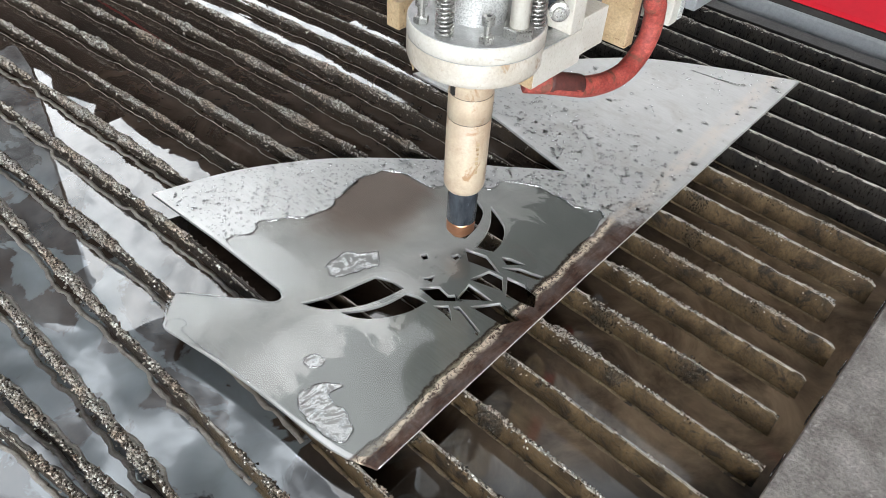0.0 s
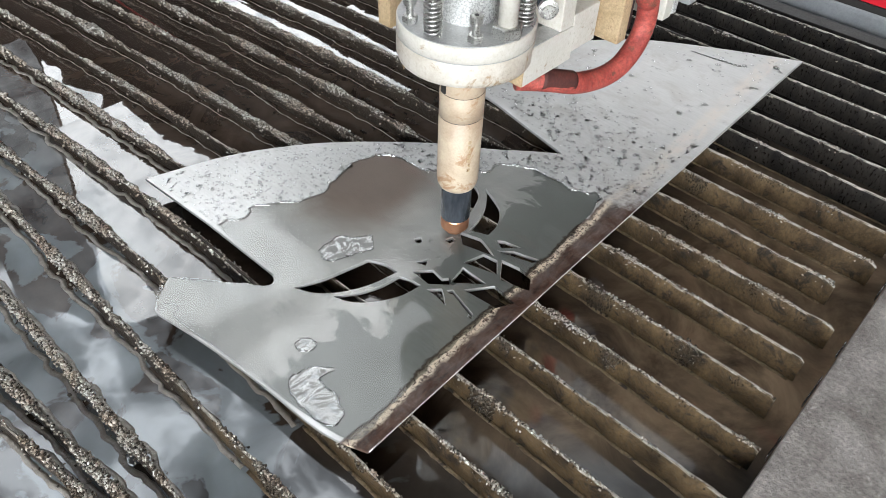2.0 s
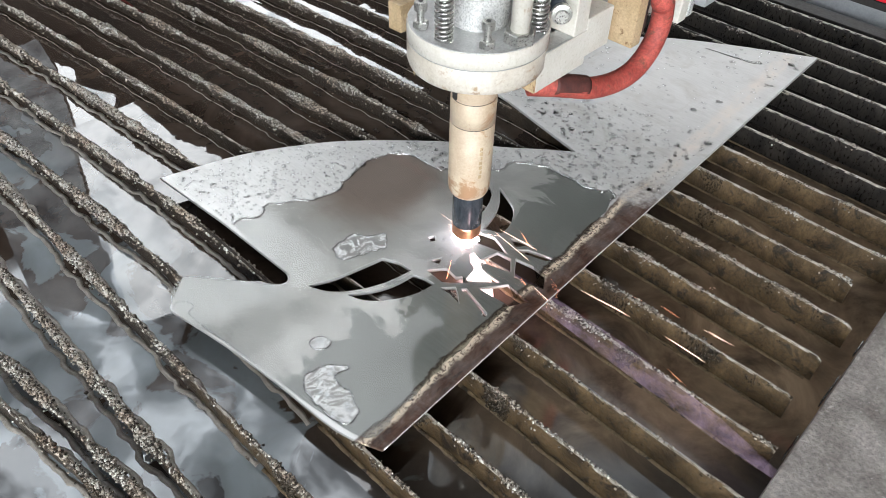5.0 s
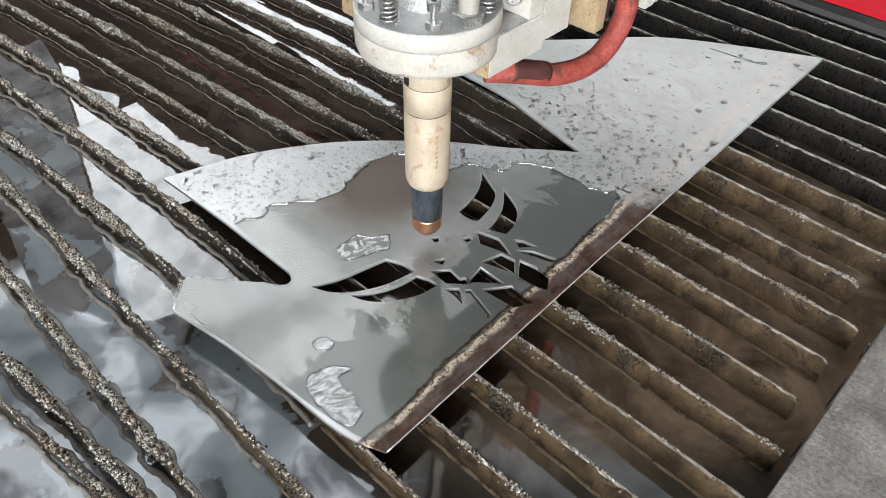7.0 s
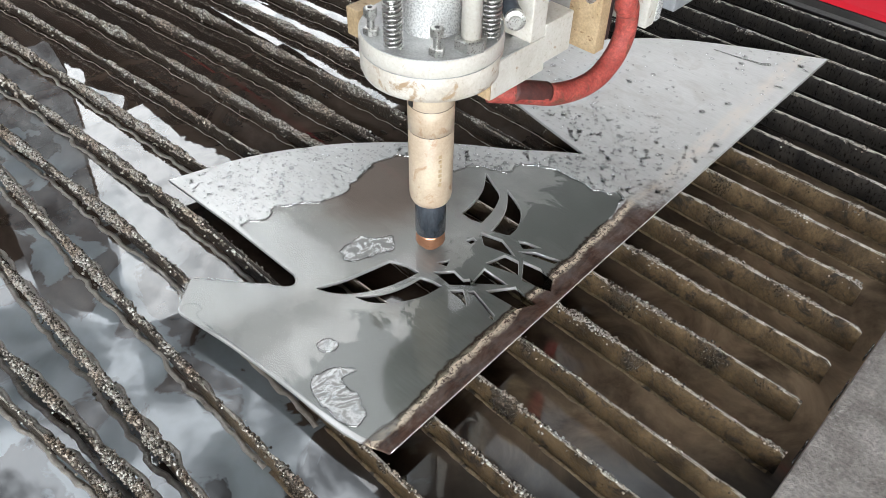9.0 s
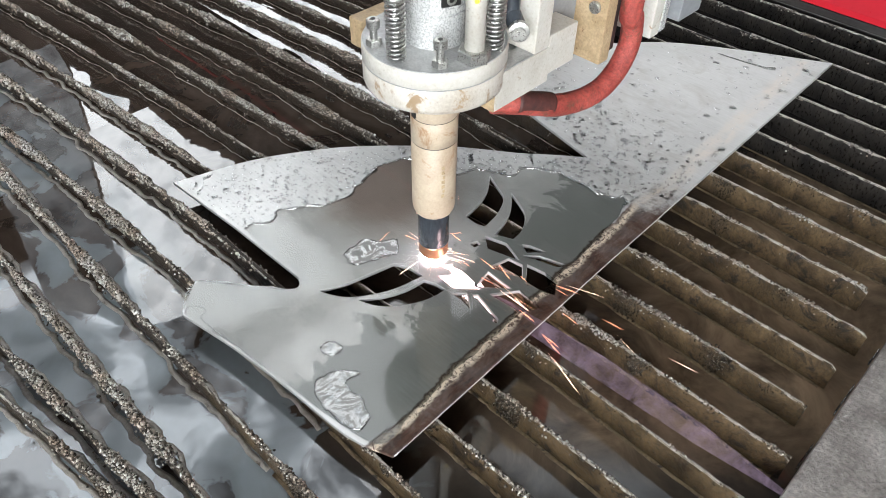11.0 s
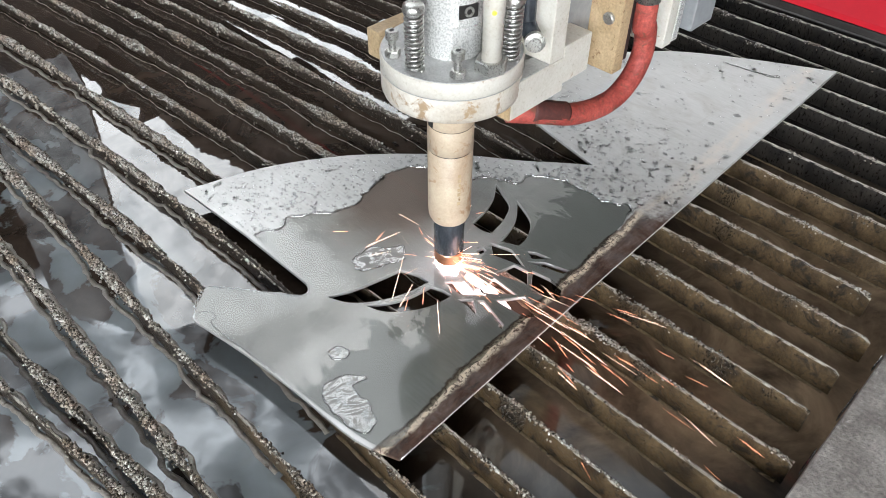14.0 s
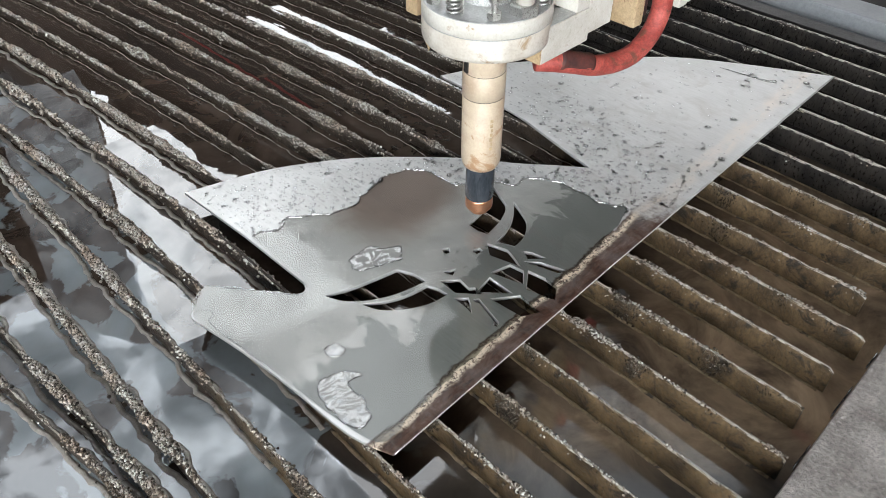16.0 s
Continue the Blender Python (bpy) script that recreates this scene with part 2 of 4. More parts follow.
def film_material(name, tint, rough, wave, scale, ior):
    """A skin of clear water: what lies under it shows, darkened; a mirror at grazing angles."""
    m = bpy.data.materials.new(name)
    m.use_nodes = True
    t = m.node_tree
    t.nodes.remove(t.nodes["Principled BSDF"])
    tr = t.nodes.new("ShaderNodeBsdfTransparent")
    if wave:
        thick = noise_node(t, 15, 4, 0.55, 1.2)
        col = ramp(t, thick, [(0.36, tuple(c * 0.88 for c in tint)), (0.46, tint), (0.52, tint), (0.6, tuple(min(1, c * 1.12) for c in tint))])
        # dark roof mirrored towards the straight edge, put into the ragged tint
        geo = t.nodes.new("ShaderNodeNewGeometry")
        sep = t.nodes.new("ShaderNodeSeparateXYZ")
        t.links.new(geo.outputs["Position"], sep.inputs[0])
        shifted = t.nodes.new("ShaderNodeMath")
        shifted.operation = "MULTIPLY_ADD"
        t.links.new(noise_node(t, 24, 8, 0.7, 0.6), shifted.inputs[0])
        shifted.inputs[1].default_value = 0.22
        t.links.new(sep.outputs["X"], shifted.inputs[2])
        dark_side = t.nodes.new("ShaderNodeMapRange")
        dark_side.interpolation_type = "SMOOTHSTEP"
        t.links.new(shifted.outputs[0], dark_side.inputs[0])
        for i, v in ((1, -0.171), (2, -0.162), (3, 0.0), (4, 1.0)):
            dark_side.inputs[i].default_value = v
        col = mixc(t, dark_side.outputs[0], col, (0.46, 0.475, 0.46))
        # browner tint round one point near the cut
        brown_spread = t.nodes.new("ShaderNodeVectorMath")
        brown_spread.operation = "DISTANCE"
        t.links.new(geo.outputs["Position"], brown_spread.inputs[0])
        brown_spread.inputs[1].default_value = (-0.392, 0.338, 0.0038)
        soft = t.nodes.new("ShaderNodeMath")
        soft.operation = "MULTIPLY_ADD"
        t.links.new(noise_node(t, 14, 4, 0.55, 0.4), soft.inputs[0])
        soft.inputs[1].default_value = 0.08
        t.links.new(brown_spread.outputs["Value"], soft.inputs[2])
        rust_brown = t.nodes.new("ShaderNodeMapRange")
        rust_brown.interpolation_type = "SMOOTHSTEP"
        t.links.new(soft.outputs[0], rust_brown.inputs[0])
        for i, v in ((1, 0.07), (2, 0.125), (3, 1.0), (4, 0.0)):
            rust_brown.inputs[i].default_value = v
        t.links.new(mixc(t, rust_brown.outputs[0], col, (0.5, 0.43, 0.39)), tr.inputs[0])
    else:
        tr.inputs[0].default_value = (*tint, 1)
    gl = t.nodes.new("ShaderNodeBsdfGlossy")
    gl.inputs["Roughness"].default_value = rough
    fr = t.nodes.new("ShaderNodeFresnel")
    fr.inputs[0].default_value = ior
    mx = t.nodes.new("ShaderNodeMixShader")
    b = t.nodes.new("ShaderNodeBump")
    b.inputs["Strength"].default_value, b.inputs["Distance"].default_value = wave, 0.002
    t.links.new(noise_node(t, scale, 3, 0.5, 0.6), b.inputs["Height"])
    t.links.new(b.outputs[0], gl.inputs["Normal"])
    t.links.new(fr.outputs[0], mx.inputs[0])
    t.links.new(tr.outputs[0], mx.inputs[1])
    t.links.new(gl.outputs[0], mx.inputs[2])
    t.links.new(mx.outputs[0], t.nodes["Material Output"].inputs[0])
    return m


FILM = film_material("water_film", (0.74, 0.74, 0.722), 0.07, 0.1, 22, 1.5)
RIM_WATER = film_material("water_rim", (0.9, 0.9, 0.9), 0.05, 0.0, 30, 3.2)
DROP = film_material("water_drop", (0.87, 0.875, 0.875), 0.02, 0.0, 30, 1.6)


def tank_water():
    m, t, p = nodes("murky_water")
    brown_spread = noise_node(t, 16, 6, 0.65, 0.8)
    mud = ramp(t, brown_spread, [(0.3, (0.07, 0.049, 0.034)), (0.5, (0.25, 0.18, 0.118)), (0.7, (0.45, 0.33, 0.215))])
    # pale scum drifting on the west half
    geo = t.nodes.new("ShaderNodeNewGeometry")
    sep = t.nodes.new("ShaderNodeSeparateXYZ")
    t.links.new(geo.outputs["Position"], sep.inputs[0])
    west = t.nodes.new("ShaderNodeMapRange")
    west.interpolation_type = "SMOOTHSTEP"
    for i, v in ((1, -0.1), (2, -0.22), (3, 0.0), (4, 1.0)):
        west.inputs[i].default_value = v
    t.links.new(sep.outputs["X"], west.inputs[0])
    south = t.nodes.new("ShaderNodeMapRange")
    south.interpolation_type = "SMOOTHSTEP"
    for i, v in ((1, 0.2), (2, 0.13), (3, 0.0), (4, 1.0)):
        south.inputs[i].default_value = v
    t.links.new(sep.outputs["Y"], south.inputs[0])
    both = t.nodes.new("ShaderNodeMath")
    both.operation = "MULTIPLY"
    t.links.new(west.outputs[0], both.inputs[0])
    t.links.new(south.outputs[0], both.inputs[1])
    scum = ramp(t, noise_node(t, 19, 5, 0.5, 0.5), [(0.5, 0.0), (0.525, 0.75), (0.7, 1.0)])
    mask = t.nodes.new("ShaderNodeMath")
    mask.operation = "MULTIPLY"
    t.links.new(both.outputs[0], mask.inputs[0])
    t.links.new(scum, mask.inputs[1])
    mud = mixc(t, west.outputs[0], mud, ramp(t, brown_spread, [(0.3, (0.026, 0.019, 0.015)), (0.7, (0.085, 0.06, 0.046))]))
    # the far end's dark reflection put into the colour; the near corner darker too
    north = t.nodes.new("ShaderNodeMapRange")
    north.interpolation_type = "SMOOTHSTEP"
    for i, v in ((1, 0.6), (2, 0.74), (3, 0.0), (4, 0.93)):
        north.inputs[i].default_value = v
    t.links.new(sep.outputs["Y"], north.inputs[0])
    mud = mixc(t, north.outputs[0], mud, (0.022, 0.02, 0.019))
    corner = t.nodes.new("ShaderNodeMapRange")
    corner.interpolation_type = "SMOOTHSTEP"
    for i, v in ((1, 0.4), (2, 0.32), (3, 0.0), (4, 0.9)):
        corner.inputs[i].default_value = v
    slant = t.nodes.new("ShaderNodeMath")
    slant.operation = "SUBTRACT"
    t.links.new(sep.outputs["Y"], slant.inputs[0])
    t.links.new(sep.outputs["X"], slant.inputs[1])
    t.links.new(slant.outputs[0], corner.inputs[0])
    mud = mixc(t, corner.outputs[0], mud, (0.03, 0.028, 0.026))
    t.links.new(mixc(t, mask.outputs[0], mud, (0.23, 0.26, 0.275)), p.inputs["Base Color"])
    murk = t.nodes.new("ShaderNodeMapRange")
    t.links.new(west.outputs[0], murk.inputs[0])
    murk.inputs[3].default_value, murk.inputs[4].default_value = 0.06, 0.015
    t.links.new(murk.outputs[0], p.inputs["Roughness"])
    p.inputs["IOR"].default_value = 1.7
    bump(t, p, noise_node(t, 9, 3, 0.5, 0.6), 0.06, 0.004)
    return m


WATER = tank_water()


def roof_sheet():
    """Weathered translucent roof sheet with daylight behind it."""
    m, t, p = nodes("translucent_roof_sheet")
    n = noise_node(t, 1.9, 5, 0.55, 0.25)
    c = ramp(t, n, [(0.36, (0.05, 0.055, 0.06)), (0.5, (0.2, 0.22, 0.24)), (0.6, (0.6, 0.65, 0.7))])
    t.links.new(c, p.inputs["Base Color"])
    t.links.new(c, p.inputs["Emission Color"])
    p.inputs["Emission Strength"].default_value = 8.0
    return m


ROOF_SHEET = roof_sheet()


def pane_material():
    """Roof glazing, bright with daylight and streaked with dust."""
    m, t, p = nodes("daylit_roof_pane")
    c = ramp(t, noise_node(t, 3.0, 5, 0.6, 0.6), [(0.35, (0.55, 0.59, 0.62)), (0.55, (0.93, 0.97, 1.0))])
    t.links.new(c, p.inputs["Base Color"])
    t.links.new(c, p.inputs["Emission Color"])
    p.inputs["Emission Strength"].default_value = 7.0
    return m


PANE = pane_material()


def grimy_sheet():
    """Roof sheet nearly blind with grime."""
    m, t, p = nodes("grimy_roof_sheet")
    c = ramp(t, noise_node(t, 2.6, 6, 0.6, 0.4), [(0.34, (0.2, 0.21, 0.23)), (0.5, (0.5, 0.54, 0.58)), (0.66, (0.85, 0.91, 0.95))])
    t.links.new(c, p.inputs["Base Color"])
    t.links.new(c, p.inputs["Emission Color"])
    p.inputs["Emission Strength"].default_value = 1.3
    return m


PANE_GREY = grimy_sheet()
PANE_DULL = glow("dusty_roof_pane", (0.95, 0.97, 1.0), 3.6)
ARC = glow("arc_light", (0.87, 0.86, 1.0), 150)
JET = glow("plasma_jet", (1.0, 0.7, 0.72), 9)


def lit_streak_material():
    """Mostly clear glow, added for the jet's light on water and slats."""
    m = bpy.data.materials.new("lit_streak_glow")
    m.use_nodes = True
    t = m.node_tree
    t.nodes.remove(t.nodes["Principled BSDF"])
    tr, em, mx = t.nodes.new("ShaderNodeBsdfTransparent"), t.nodes.new("ShaderNodeEmission"), t.nodes.new("ShaderNodeMixShader")
    em.inputs[0].default_value, em.inputs[1].default_value = (0.86, 0.64, 0.9, 1), 2.0
    t.links.new(ramp(t, noise_node(t, 60, 5, 0.7, 0.6), [(0.38, 0.0), (0.7, 0.08)]), mx.inputs[0])
    t.links.new(tr.outputs[0], mx.inputs[1])
    t.links.new(em.outputs[0], mx.inputs[2])
    t.links.new(mx.outputs[0], t.nodes["Material Output"].inputs[0])
    return m


LIT_STREAK = lit_streak_material()
SPARK = glow("hot_spark", (1.0, 0.38, 0.22), 3.2)
SPARK_HOT = glow("white_hot_spark", (1.0, 0.66, 0.5), 4.6)

# ---- mesh helpers ----


def mesh_ob(name, me, mat, parent=None, label="", smooth=False):
    me.materials.append(mat)
    if smooth:
        me.polygons.foreach_set("use_smooth", [True] * len(me.polygons))
    ob = new(name, me)
    if parent:
        ob.parent = parent
    if label:
        ob["label"] = label
    return ob


def part(name, bm, mat, parent=None, label="", smooth=False):
    me = bpy.data.meshes.new(name)
    bm.normal_update()
    bm.to_mesh(me)
    bm.free()
    return mesh_ob(name, me, mat, parent, label, smooth)


def box(x0, x1, y0, y1, z0, z1, bevel=0.0, bm=None):
    bm = bm or bmesh.new()
    r = bmesh.ops.create_cube(bm, size=1)
    for v in r["verts"]:
        v.co = Vector(((x0 + x1) / 2 + v.co.x * (x1 - x0), (y0 + y1) / 2 + v.co.y * (y1 - y0), (z0 + z1) / 2 + v.co.z * (z1 - z0)))
    if bevel:
        es = list({e for v in r["verts"] for e in v.link_edges})
        bmesh.ops.bevel(bm, geom=es, offset=bevel, segments=2, affect="EDGES", profile=0.6)
    return bm


def lathe(profile, n=48, cx=0.0, cy=0.0, bm=None):
    """Turn a profile of (radius, height) about a vertical axis; the ends close."""
    bm = bm or bmesh.new()
    rings = [[bm.verts.new((cx + r * math.cos(i * math.tau / n), cy + r * math.sin(i * math.tau / n), z)) for i in range(n)] for r, z in profile]
    for a, b in zip(rings, rings[1:]):
        for i in range(n):
            bm.faces.new((a[i], a[(i + 1) % n], b[(i + 1) % n], b[i]))
    bm.faces.new(rings[0][::-1])
    bm.faces.new(rings[-1])
    return bm


def tube(points, radius, n=12, bm=None):
    """A round tube along points; radius is a number or one for each point."""
    bm = bm or bmesh.new()
    pts = [Vector(p) for p in points]
    side = Vector((0.3, 0.2, 1)).normalized()
    rings = []
    for i, p in enumerate(pts):
        d = (pts[min(i + 1, len(pts) - 1)] - pts[max(i - 1, 0)]).normalized()
        side = (side - d * side.dot(d))
        if side.length < 1e-6:
            side = d.orthogonal()
        side.normalize()
        up = d.cross(side)
        r = radius[i] if isinstance(radius, (list, tuple)) else radius
        rings.append([bm.verts.new(p + (side * math.cos(k * math.tau / n) + up * math.sin(k * math.tau / n)) * r) for k in range(n)])
    for a, b in zip(rings, rings[1:]):
        for k in range(n):
            bm.faces.new((a[k], a[(k + 1) % n], b[(k + 1) % n], b[k]))
    bm.faces.new(rings[0][::-1])
    bm.faces.new(rings[-1])
    bmesh.ops.recalc_face_normals(bm, faces=bm.faces)
    return bm


def spline(pts, steps=6, closed=False):
    """Catmull-Rom through the points."""
    P = [Vector(p) for p in pts]
    n, out = len(P), []
    for i in range(n if closed else n - 1):
        a, b, c, d = (P[(i - 1) % n] if closed or i else P[0]), P[i], P[(i + 1) % n], (P[(i + 2) % n] if closed or i + 2 < n else P[-1])
        for s in range(steps):
            u = s / steps
            out.append(0.5 * (2 * b + (c - a) * u + (2 * a - 5 * b + 4 * c - d) * u * u + (3 * b - a - 3 * c + d) * u ** 3))
    return out if closed else out + [P[-1]]


ICO = {}


def grains(places, sizes, seed, squash=1.0, jitter=0.28, fine=1, long=1.4):
    """Many rough little lumps as one mesh: places (n, 3), sizes (n)."""
    if fine not in ICO:
        bm = bmesh.new()
        if fine:
            bmesh.ops.create_icosphere(bm, subdivisions=fine, radius=1)
        else:
            bmesh.ops.create_uvsphere(bm, u_segments=4, v_segments=2, radius=1)
        bm.verts.index_update()
        ICO[fine] = (np.array([v.co[:] for v in bm.verts]), np.array([[v.index for v in f.verts] for f in bm.faces]))
        bm.free()
    rng = np.random.default_rng(seed)
    v, f = ICO[fine]
    n = len(places)
    jig = 1 + rng.uniform(-jitter, jitter, (n, len(v), 1))
    ang = rng.uniform(0, math.tau, n)
    c, s = np.cos(ang), np.sin(ang)
    w = v[None] * jig * np.array(sizes)[:, None, None] * rng.uniform(2 - 1.0 * long, long, (n, 1, 3)) * np.array((1, 1, squash))
    x = w[..., 0] * c[:, None] - w[..., 1] * s[:, None]
    y = w[..., 0] * s[:, None] + w[..., 1] * c[:, None]
    co = np.stack([x, y, w[..., 2]], -1) + np.array(places)[:, None, :]
    fa = (f[None] + (np.arange(n) * len(v))[:, None, None]).reshape(-1, 3)
    me = bpy.data.meshes.new("grains")
    me.vertices.add(n * len(v))
    me.vertices.foreach_set("co", co.ravel())
    me.loops.add(fa.size)
    me.loops.foreach_set("vertex_index", fa.ravel().astype(np.int32))
    me.polygons.add(len(fa))
    me.polygons.foreach_set("loop_start", np.arange(0, fa.size, 3, dtype=np.int32))
    me.update(calc_edges=True)
    return me


def sheet(name, outlines, thick, mat, parent=None, label="", z=0.0, bevel=0.0):
    """A flat sheet with cut-outs: closed outlines, the first is the rim."""
    cu = bpy.data.curves.new(name, "CURVE")
    cu.dimensions, cu.fill_mode, cu.extrude, cu.bevel_depth = "2D", "BOTH", thick / 2 - bevel, bevel
    cu.bevel_resolution = 1
    for pts in outlines:
        s = cu.splines.new("POLY")
        s.points.add(len(pts) - 1)
        for q, p in zip(s.points, pts):
            q.co = (p[0], p[1], 0, 1)
        s.use_cyclic_u = True
    tmp = bpy.data.objects.new("tmp", cu)
    scene.collection.objects.link(tmp)
    dg = bpy.context.evaluated_depsgraph_get()
    me = bpy.data.meshes.new_from_object(tmp.evaluated_get(dg))
    bpy.data.objects.remove(tmp)
    me.materials.clear()
    me.transform(Matrix.Translation((0, 0, z + thick / 2)))
    ob = mesh_ob(name, me, mat, parent, label)
    return ob


def mm(pts):
    return [(x / 1000, y / 1000) for x, y in pts]


# ---- hall ----
FLOOR_Z = -0.78
floor = tagged(part("floor", box(-9, 6, -6.5, 9, FLOOR_Z - 0.1, FLOOR_Z), CONCRETE), "worn grey concrete workshop floor", "floor", kind="structure")
for nm, b in (("wall_west", (-9.2, -9, -6.5, 9, FLOOR_Z, 4.2)), ("wall_north", (-9, 6, 9, 9.2, FLOOR_Z, 4.2)), ("wall_east", (6, 6.2, -6.5, 9, FLOOR_Z, 4.2)),
              ("wall_south", (-9, 0.6, -6.7, -6.5, FLOOR_Z, 4.2))):
    tagged(part(nm, box(*b), WALL), "dark brown sheet wall of the workshop", "wall", kind="structure")
tagged(part("ceiling", box(-9, 6, -6.5, 9, 4.05, 4.15), WALL), "dark workshop roof", "ceiling", kind="structure")
tagged(part("roof_light_sheet", box(-5.2, -1.6, -1.4, 1.395, 4.012, 4.03), ROOF_SHEET), "weathered translucent roof sheet letting daylight in", "skylight", kind="structure")
tagged(sheet("roof_light_pane", [[(-8.4, 2.49), (-7.4, 2.17), (-6.28, 1.8), (-4.98, 1.38), (-3.9, 1.05), (-3.5, 2.55), (-5.2, 2.66), (-5.7, 2.5), (-6.5, 2.55), (-7.0, 2.42), (-7.2, 2.58), (-7.7, 2.4), (-8.1, 2.55)]], 0.02, PANE, z=4.0), "clear roof pane full of daylight", "skylight", kind="structure")
tagged(part("roof_light_pane_west", box(-8.8, -4.7, 4.25, 5.7, 4.0, 4.03), PANE), "clear roof pane full of daylight", "skylight", kind="structure")
tagged(sheet("roof_light_sheet_west", [[(-9.0, 1.5), (-4.6, 0.62), (-3.95, 1.02), (-4.98, 1.35), (-6.28, 1.77), (-7.4, 2.14), (-8.4, 2.46), (-9.0, 2.55)]], 0.02, PANE_GREY, z=4.0), "grimy grey roof sheet", "skylight", kind="structure")
tagged(part("roof_light_sheet_middle", box(-3.25, -1.7, 1.4, 3.1, 4.0, 4.03), PANE_DULL), "dusty roof pane full of daylight", "skylight", kind="structure")
tagged(part("roof_light_sheet_east", box(-1.65, -0.2, 2.1, 3.3, 4.0, 4.03), PANE_GREY), "grimy grey roof sheet", "skylight", kind="structure")
tagged(part("roof_light_pane_north", box(-6.0, 1.0, 6.4, 8.8, 4.0, 4.03), PANE_DULL), "dusty roof pane full of daylight", "skylight", kind="structure")

# ---- cutting table ----


def water_z(x):
    """Level of the water under the slat tops: the grid sags a little to the west."""
    return -0.0255 - 0.02 * max(x, -0.68)


PITCH, FIRST = 0.0466, 0.1974
TABLE_W, TABLE_E, TABLE_S, TABLE_N = -1.62, 0.0, -0.44, 0.967
tank = tagged(new("water_tank"), "dark steel water tank under the cutting table", "tank", kind="structure")
for b in ((TABLE_W - 0.05, 0.22, TABLE_S - 0.05, TABLE_N + 0.05, -0.24, -0.2), (TABLE_W - 0.05, TABLE_W, TABLE_S, TABLE_N, -0.2, -0.012), (0.004, 0.03, TABLE_S, TABLE_N, -0.2, -0.004),
          (TABLE_W, 0.03, TABLE_S - 0.03, TABLE_S, -0.2, -0.012), (TABLE_W, 0.03, TABLE_N + 0.004, TABLE_N + 0.03, -0.2, -0.008)):
    part("tank_side", box(*b, bevel=0.001), DARK, tank)
for x in (-1.5, 0.1):
    for y in (-0.4, 0.9):
        part("leg", box(x - 0.04, x + 0.04, y - 0.04, y + 0.04, FLOOR_Z, -0.238), DARK, tank)
bm = bmesh.new()
cross = [[bm.verts.new((x, y, z)) for y, z in ((TABLE_S, -0.19), (TABLE_S, water_z(x)), (TABLE_N + 0.004, water_z(x)), (TABLE_N + 0.004, -0.19))] for x in (TABLE_W, -0.68, 0.004)]
for a, b in zip(cross, cross[1:]):
    for j in range(4):
        bm.faces.new((a[j], b[j], b[(j + 1) % 4], a[(j + 1) % 4]))
bm.faces.new(cross[0])
bm.faces.new(cross[-1][::-1])
bmesh.ops.recalc_face_normals(bm, faces=bm.faces)
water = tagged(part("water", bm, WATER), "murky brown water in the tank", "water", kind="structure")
tagged(part("frame_east", box(0.0, 0.42, TABLE_S - 0.1, TABLE_N + 0.12, -0.012, 0.0, bevel=0.003), FRAME), "wide scratched grey steel border of the cutting table", "table frame", kind="structure")
tagged(part("frame_north", box(TABLE_W - 0.1, -0.002, TABLE_N, TABLE_N + 0.052, -0.06, -0.02, bevel=0.002), DARK), "dark bar sunk between the last slat and the rail", "table frame", kind="structure")
tagged(part("rail_north", box(TABLE_W - 0.1, -0.002, TABLE_N + 0.056, TABLE_N + 0.13, -0.05, 0.004, bevel=0.004), GREY), "light grey painted rail beside the table", "rail", kind="structure")
tagged(part("frame_west", box(TABLE_W - 0.2, TABLE_W, TABLE_S - 0.1, TABLE_N - 0.002, -0.012, 0.0, bevel=0.003), FRAME), "scratched grey steel border of the cutting table", "table frame", kind="structure")
tagged(part("frame_south", box(TABLE_W + 0.002, -0.002, TABLE_S - 0.1, TABLE_S, -0.012, 0.0, bevel=0.003), FRAME), "scratched grey steel border of the cutting table", "table frame", kind="structure")


for y0, y1 in ((0.335, 0.362), (0.392, 0.43), (0.452, 0.475), (0.53, 0.59)):
    bead = part("water_bead", tube([(-0.0012 - 0.0002 * math.sin(i * 0.9), y0 + (y1 - y0) * i / 8, -0.0045) for i in range(9)], [0.0002] + [0.0008] * 7 + [0.0002], 6), RIM_WATER, None, "", True)
    tagged(bead, "bright bead of water clinging under the frame edge", "water bead", "beads under the frame edge")

# ---- slats ----
def slat_y(k, x):
    """Course of a slat: straight, but heat-bowed towards the far west end."""
    y = FIRST + PITCH * k
    if k >= -1:
        d = max(0.0, -0.44 - x)
        y -= 0.05 * d + 0.045 * d * d
    if k == -4:
        y += 0.024 + 0.08 * (x + 0.27)
    if k == -5:
        y += 0.055 + 0.15 * (x + 0.3)
    return y


def crust_at(k, x):
    """How thick the slag sits on a slat, 0 to 1."""
    west = min(1.0, max(0.0, (-0.3 - x) / 0.14))
    mid = 0.42 * max(0.0, 1 - abs(x + 0.17) / 0.13) if k >= 0 else 0.0
    if k < 0:
        west = min(1.0, max(0.25, (-0.12 - x) / 0.2))
    far = 1.0 - min(0.85, max(0.0, (k - 6) * 0.22))
    lump = 0.5 + 0.9 * noise.noise((x * 14, k * 3.7, 0.0)) + 0.55 * noise.noise((x * 55, k * 2.9, 6.0))
    return max(0.0, (west + mid) * far * lump + (0.3 if noise.noise((x * 22, k * 5.1, 4.0)) > 0.3 else 0.0))


END = {2: -0.0, 3: -0.007, 4: -0.017, 5: -0.016, 6: -0.012, 7: -0.03}


